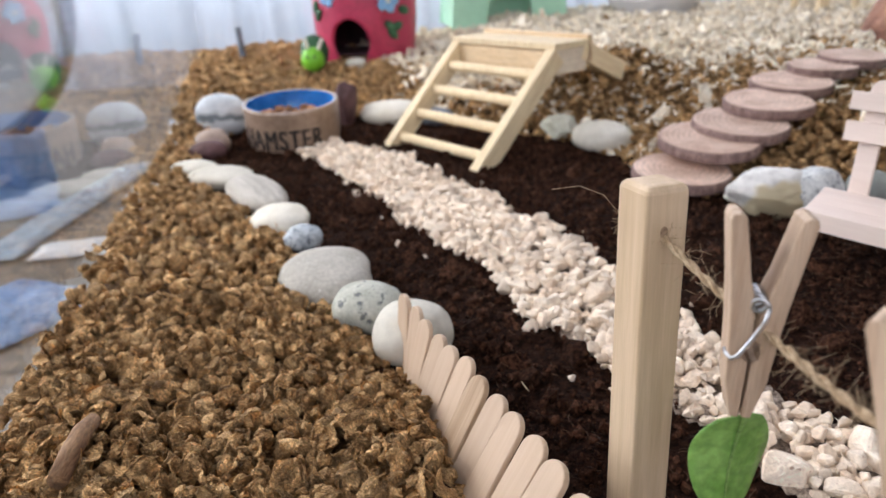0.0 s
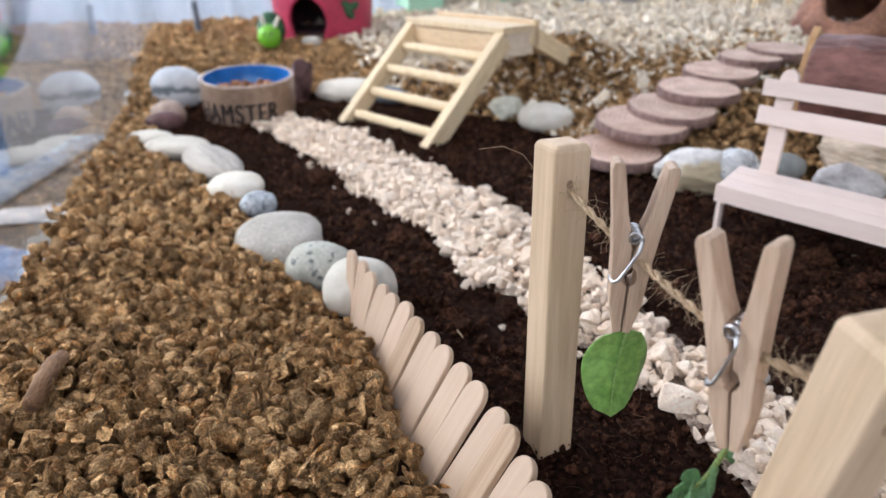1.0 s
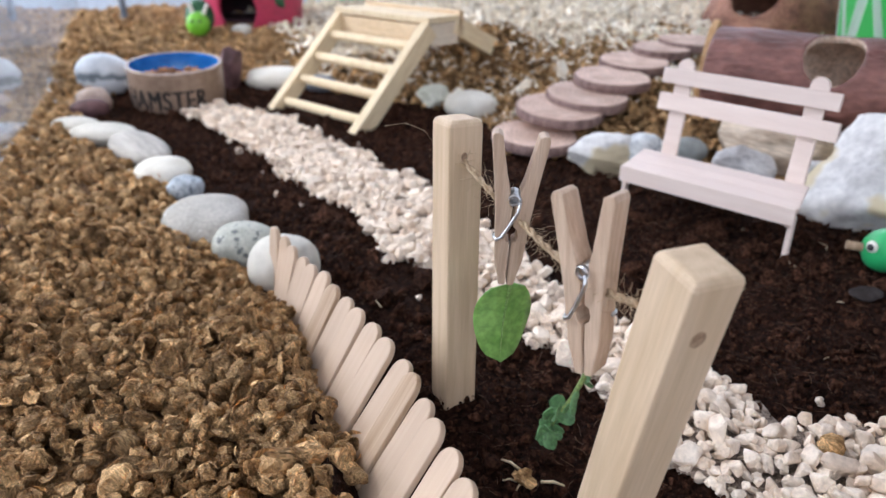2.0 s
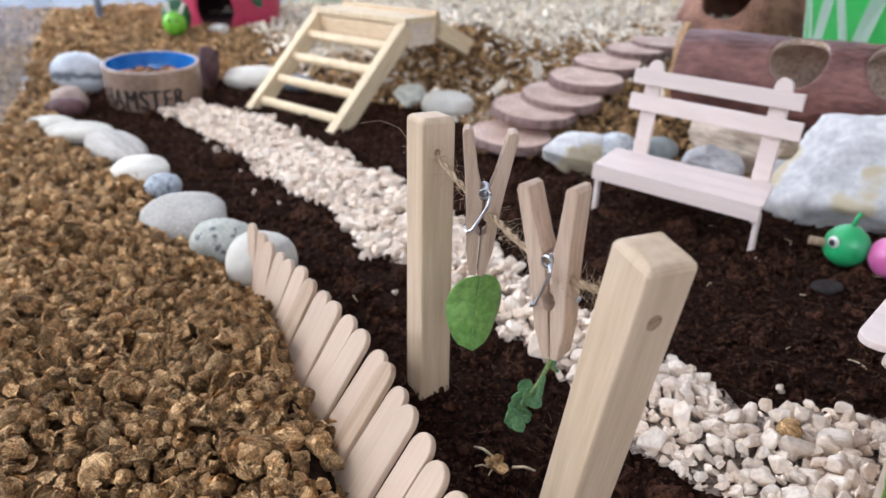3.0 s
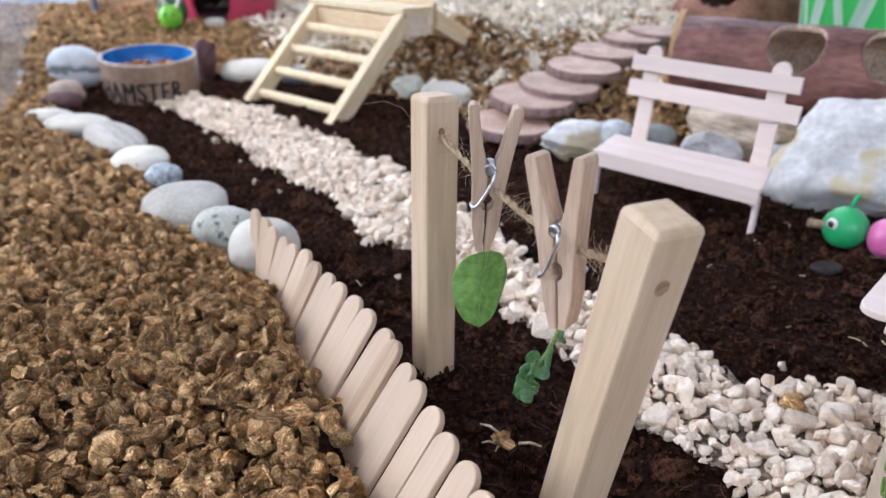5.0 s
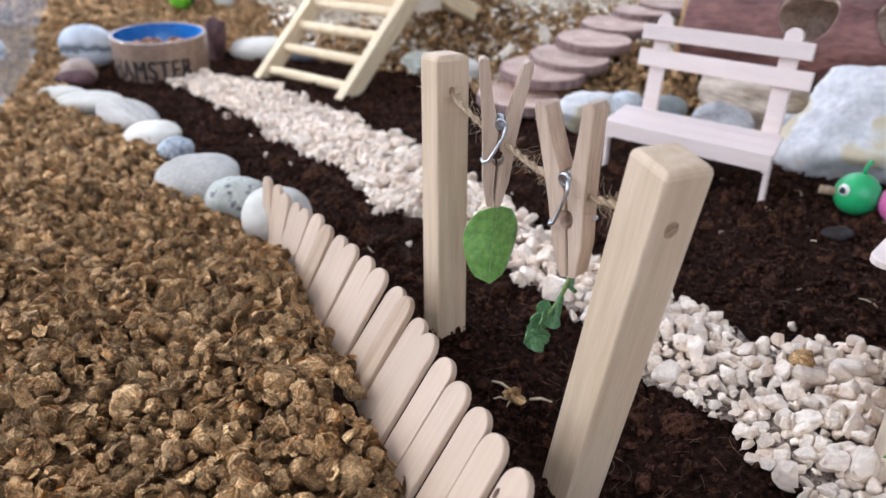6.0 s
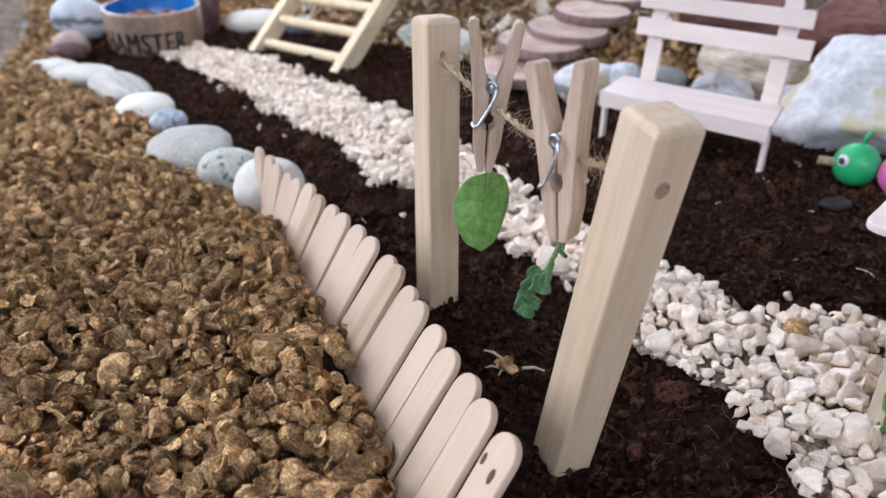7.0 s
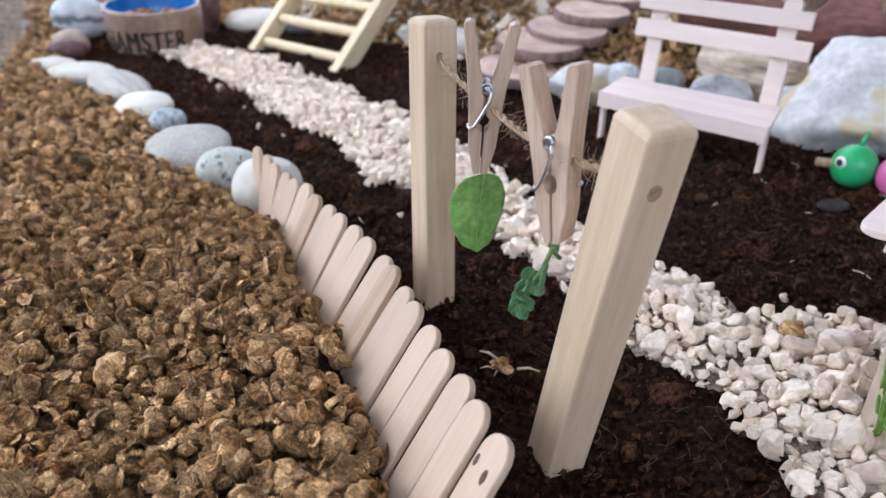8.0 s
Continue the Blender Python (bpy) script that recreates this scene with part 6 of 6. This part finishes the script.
def pink_house():
    x, y = -0.0740, 0.8780
    z = 0.0270
    t = thing("pink_house", pose(x, y, z), "dark pink glazed round toy house with blue flowers", "toy house")
    H = 0.135

    def radius(u):
        return 0.054 + 0.006 * math.sin(u * math.pi) - 0.052 * max(0.0, (u - 0.52) / 0.48) ** 1.7

    def point(u, v):
        a = 2 * math.pi * v
        r = max(radius(u), 0.0012)
        return (r * math.cos(a), r * math.sin(a), u * H)

    def holes(c):
        ang = math.atan2(c.y, c.x) + radians(104)
        dx, dz = ang * 0.056, c.z - 0.026
        return (dx / 0.0215) ** 2 + (dz / 0.0275) ** 2 < 1 and c.z > 0.004

    o = part("wall", shell_with_holes(72, 120, point, holes), M_PINK, t, smooth=True)
    s = o.modifiers.new("thickness", "SOLIDIFY")
    s.thickness, s.offset = 0.004, -1
    # shade inside is put into the colour: dark inner wall, plus an added disc
    o.data.materials.append(M_INNER_SHADE)
    s.material_offset = 1
    part("floor", lathe([(0.0, 0), (0.048, 0), (0.048, 0.002), (0.0, 0.002)], 48), M_INNER_SHADE, t, "added dark disc standing in for inner shade").matrix_local = pose(0, 0, ground_at(x, y) + 0.006 - z)
    rs = np.random.RandomState(6)

    def on_wall(deg, zz, lift=0.001):
        r = radius(zz / H) + lift
        a = radians(deg)
        return Matrix.Translation((r * math.cos(a), r * math.sin(a), zz)) @ pose(0, 0, 0, 0, 0, deg + 90)

    for deg, zz, sz in ((-60, 0.071, 1.1), (-127, 0.078, 1.0), (-84, 0.104, 0.9), (-44, 0.090, 0.9)):
        f = new("flower")
        f.parent = t
        f.matrix_local = on_wall(deg, zz, 0.0015)
        f.empty_display_size = 0.01
        for k in range(5):
            a = 2 * math.pi * k / 5
            q = part("petal", sphere(1, sub=2, scale=(0.0056 * sz, 0.0020, 0.0056 * sz)), M_SKYBLUE, f, smooth=True)
            q.matrix_local = pose(0.0072 * sz * math.cos(a), 0, 0.0072 * sz * math.sin(a))
        part("eye", sphere(1, sub=2, scale=(0.0032, 0.0030, 0.0032)), M_CREAM, f, smooth=True)
    for deg, zz in ((-55, 0.036), (-50, 0.043), (-58, 0.044), (-148, 0.066), (-143, 0.058), (-40, 0.060)):
        q = part("relief_leaf", sphere(1, sub=2, scale=(0.0085, 0.0026, 0.0050)), M_DEEPGREEN, t, "dark green relief leaf", smooth=True)
        q.matrix_local = on_wall(deg, zz) @ pose(0, 0, 0, 0, rs.uniform(-60, 60), 0)
    return t


pink_house()
stone("stone", -0.0810, 0.8080, (0.012, 0.008, 0.006), 0, "white", "small white stone by the pink doorway", 33)


def toy_bug(x, y):
    z = ground_at(x, y)
    t = thing("toy_snail", pose(x, y, z), "lime green toy bug with cream feelers and dark green shell", "toy")
    b = part("head", sphere(0.0125, sub=4, scale=(1, 0.95, 1.05)), M_LIME, t, "lime green head", smooth=True)
    b.matrix_local = pose(0, 0, 0.0145)
    for dx, tilt in ((-0.0045, -12), (0.0080, 26)):
        f = part("feeler", rod((0, 0, 0), (0, 0, 0.0125), 0.0021, 12), M_CREAM, b, "cream feeler", smooth=False)
        f.matrix_local = pose(dx * 0.8, -0.002, 0.0095, 0, tilt, 0)
    for dx in (-0.004, 0.004):
        e = part("eye", sphere(0.0013, sub=2), M_BLACK, b, "black eye", smooth=True)
        e.matrix_local = pose(dx, -0.0110, 0.004)
    s = part("shell", sphere(0.0155, sub=4, scale=(1.0, 0.8, 1.2)), M_DEEPGREEN, t, "dark green shell", smooth=True)
    s.matrix_local = pose(-0.001, 0.020, 0.020)
    return t


toy_bug(-0.1245, 0.7860)

# twig stuck upright at the back
tw = thing("upright_stick", pose(-0.2180, 0.8600, ground_at(-0.218, 0.86) - 0.01), "short grey stick standing upright in the husks", "stick")
part_me("stem", tube("stem", [(0, 0, 0), (-0.0005, 0, 0.015), (-0.0015, 0.001, 0.030), (-0.0025, 0.001, 0.0440), (-0.0026, 0.001, 0.0452)], [0.0040, 0.0040, 0.0038, 0.0036, 0.0022], STONES["slate"], 8), tw)

# ---- mint hide, white dish and wooden table legs at the back ----


def mint_hide(x, y):
    t = thing("mint_hide", pose(x, y, ground_at(x, y) - 0.006, 0, 0, 8), "mint green plastic hide with a scalloped opening", "hide")
    W, D, H = 0.155, 0.11, 0.10
    outline = [(-W / 2, 0), (-W / 2 + 0.006, H * 0.8), (-W / 2 + 0.03, H), (W / 2 - 0.03, H), (W / 2 - 0.006, H * 0.8), (W / 2, 0)]
    inner = [(0.030 * math.cos(math.pi * k / 12), 0.014 + 0.040 * math.sin(math.pi * k / 12)) for k in range(13)]
    part("front", prism(outline + [(0.031, 0)] + inner + [(-0.031, 0)], 0.006, 0.0), M_MINT, t)
    o = part("back", prism(outline, 0.005, 0.0), M_MINT, t)
    o.matrix_local = pose(0, D, 0)
    for s in (-1, 1):
        part("side", box(0.005, D - 0.006, H * 0.82, (s * (W / 2 - 0.0055), D / 2, H * 0.41), 0.0005), M_MINT, t)
    part("roof", box(W - 0.055, D - 0.006, 0.005, (0, D / 2, H - 0.003), 0.0005), M_MINT, t)
    return t


mint_hide(0.105, 0.985)


def dish(x, y):
    t = thing("dish", pose(x, y, ground_at(x, y) - 0.004), "shallow glossy white ceramic dish on pale bedding", "dish")
    prof = [(0, 0), (0.045, 0), (0.048, 0.002), (0.062, 0.022), (0.0635, 0.024), (0.062, 0.0248), (0.060, 0.023), (0.046, 0.005), (0, 0.0045)]
    part("body", lathe(prof, 72), M_WHITE, t, smooth=True)
    return t


dish(0.300, 1.005)
tb = thing("toy_table", pose(0.4400, 0.8450, ground_at(0.44, 0.845) - 0.01), "small pale wooden platform on round legs", "platform")
for dx, dy in ((0, 0), (0.032, -0.014), (0.0, 0.06), (0.032, 0.05)):
    part("leg", rod((dx, dy, 0), (dx, dy, 0.075), 0.0042, 14), M_LADDER, tb)
part("top", box(0.060, 0.095, 0.008, (0.016, 0.024, 0.0795), 0.0008), M_BOARD, tb)

# ---- odd bits on the ground ----
sz = ground_at(-0.091, 0.164)
sk = part_me("stick", tube("stick", [(-0.0930, 0.1790, sz + 0.0030), (-0.0922, 0.1712, sz + 0.0048), (-0.0906, 0.1610, sz + 0.0052), (-0.0896, 0.1516, sz + 0.0040)], [0.0022, 0.0027, 0.0028, 0.0026], M_DRYSTICK, 12))
tagged(sk, "short brown dried stick lying among husks", "stick")
strew("husk_on_gravel", lump_variants(2, 3, 91, "pellet"), np.array([[0.1556, 0.1030, ground_at(0.1556, 0.103) + 0.0055]]), np.array([0.0085]), 92, M_HUSK, "single brown husk lying on white gravel", "husk", smooth=True)
dbg = thing("straw_tuft", pose(0.0690, 0.1080, ground_at(0.069, 0.108) + 0.001), "torn pale straw tuft lying on dark soil", "straw")
rs = np.random.RandomState(14)
for dx, dy, a, L, w in ((0.0, 0.0045, 2.3, 0.0065, 0.00045), (0.0045, -0.001, -0.35, 0.0065, 0.00045), (-0.002, 0.0, 2.9, 0.004, 0.0003), (-0.001, -0.001, 4.0, 0.003, 0.0003)):
    part_me("blade", tube("blade", [(dx, dy, 0.0006), (dx + L * 0.5 * math.cos(a), dy + L * 0.5 * math.sin(a), 0.0014), (dx + L * math.cos(a), dy + L * math.sin(a), 0.0006)], [w, w, w * 0.6], M_STRAW, 5), dbg)
V, Fc = lump_variants(3, 3, 95, "flake")[1]
fm = part_me("scrap", mesh_from("scrap", V * 0.0062, Fc, M_HUSK, False), dbg)
fm.matrix_local = pose(0, 0, 0.0008, 20, 10, 40)
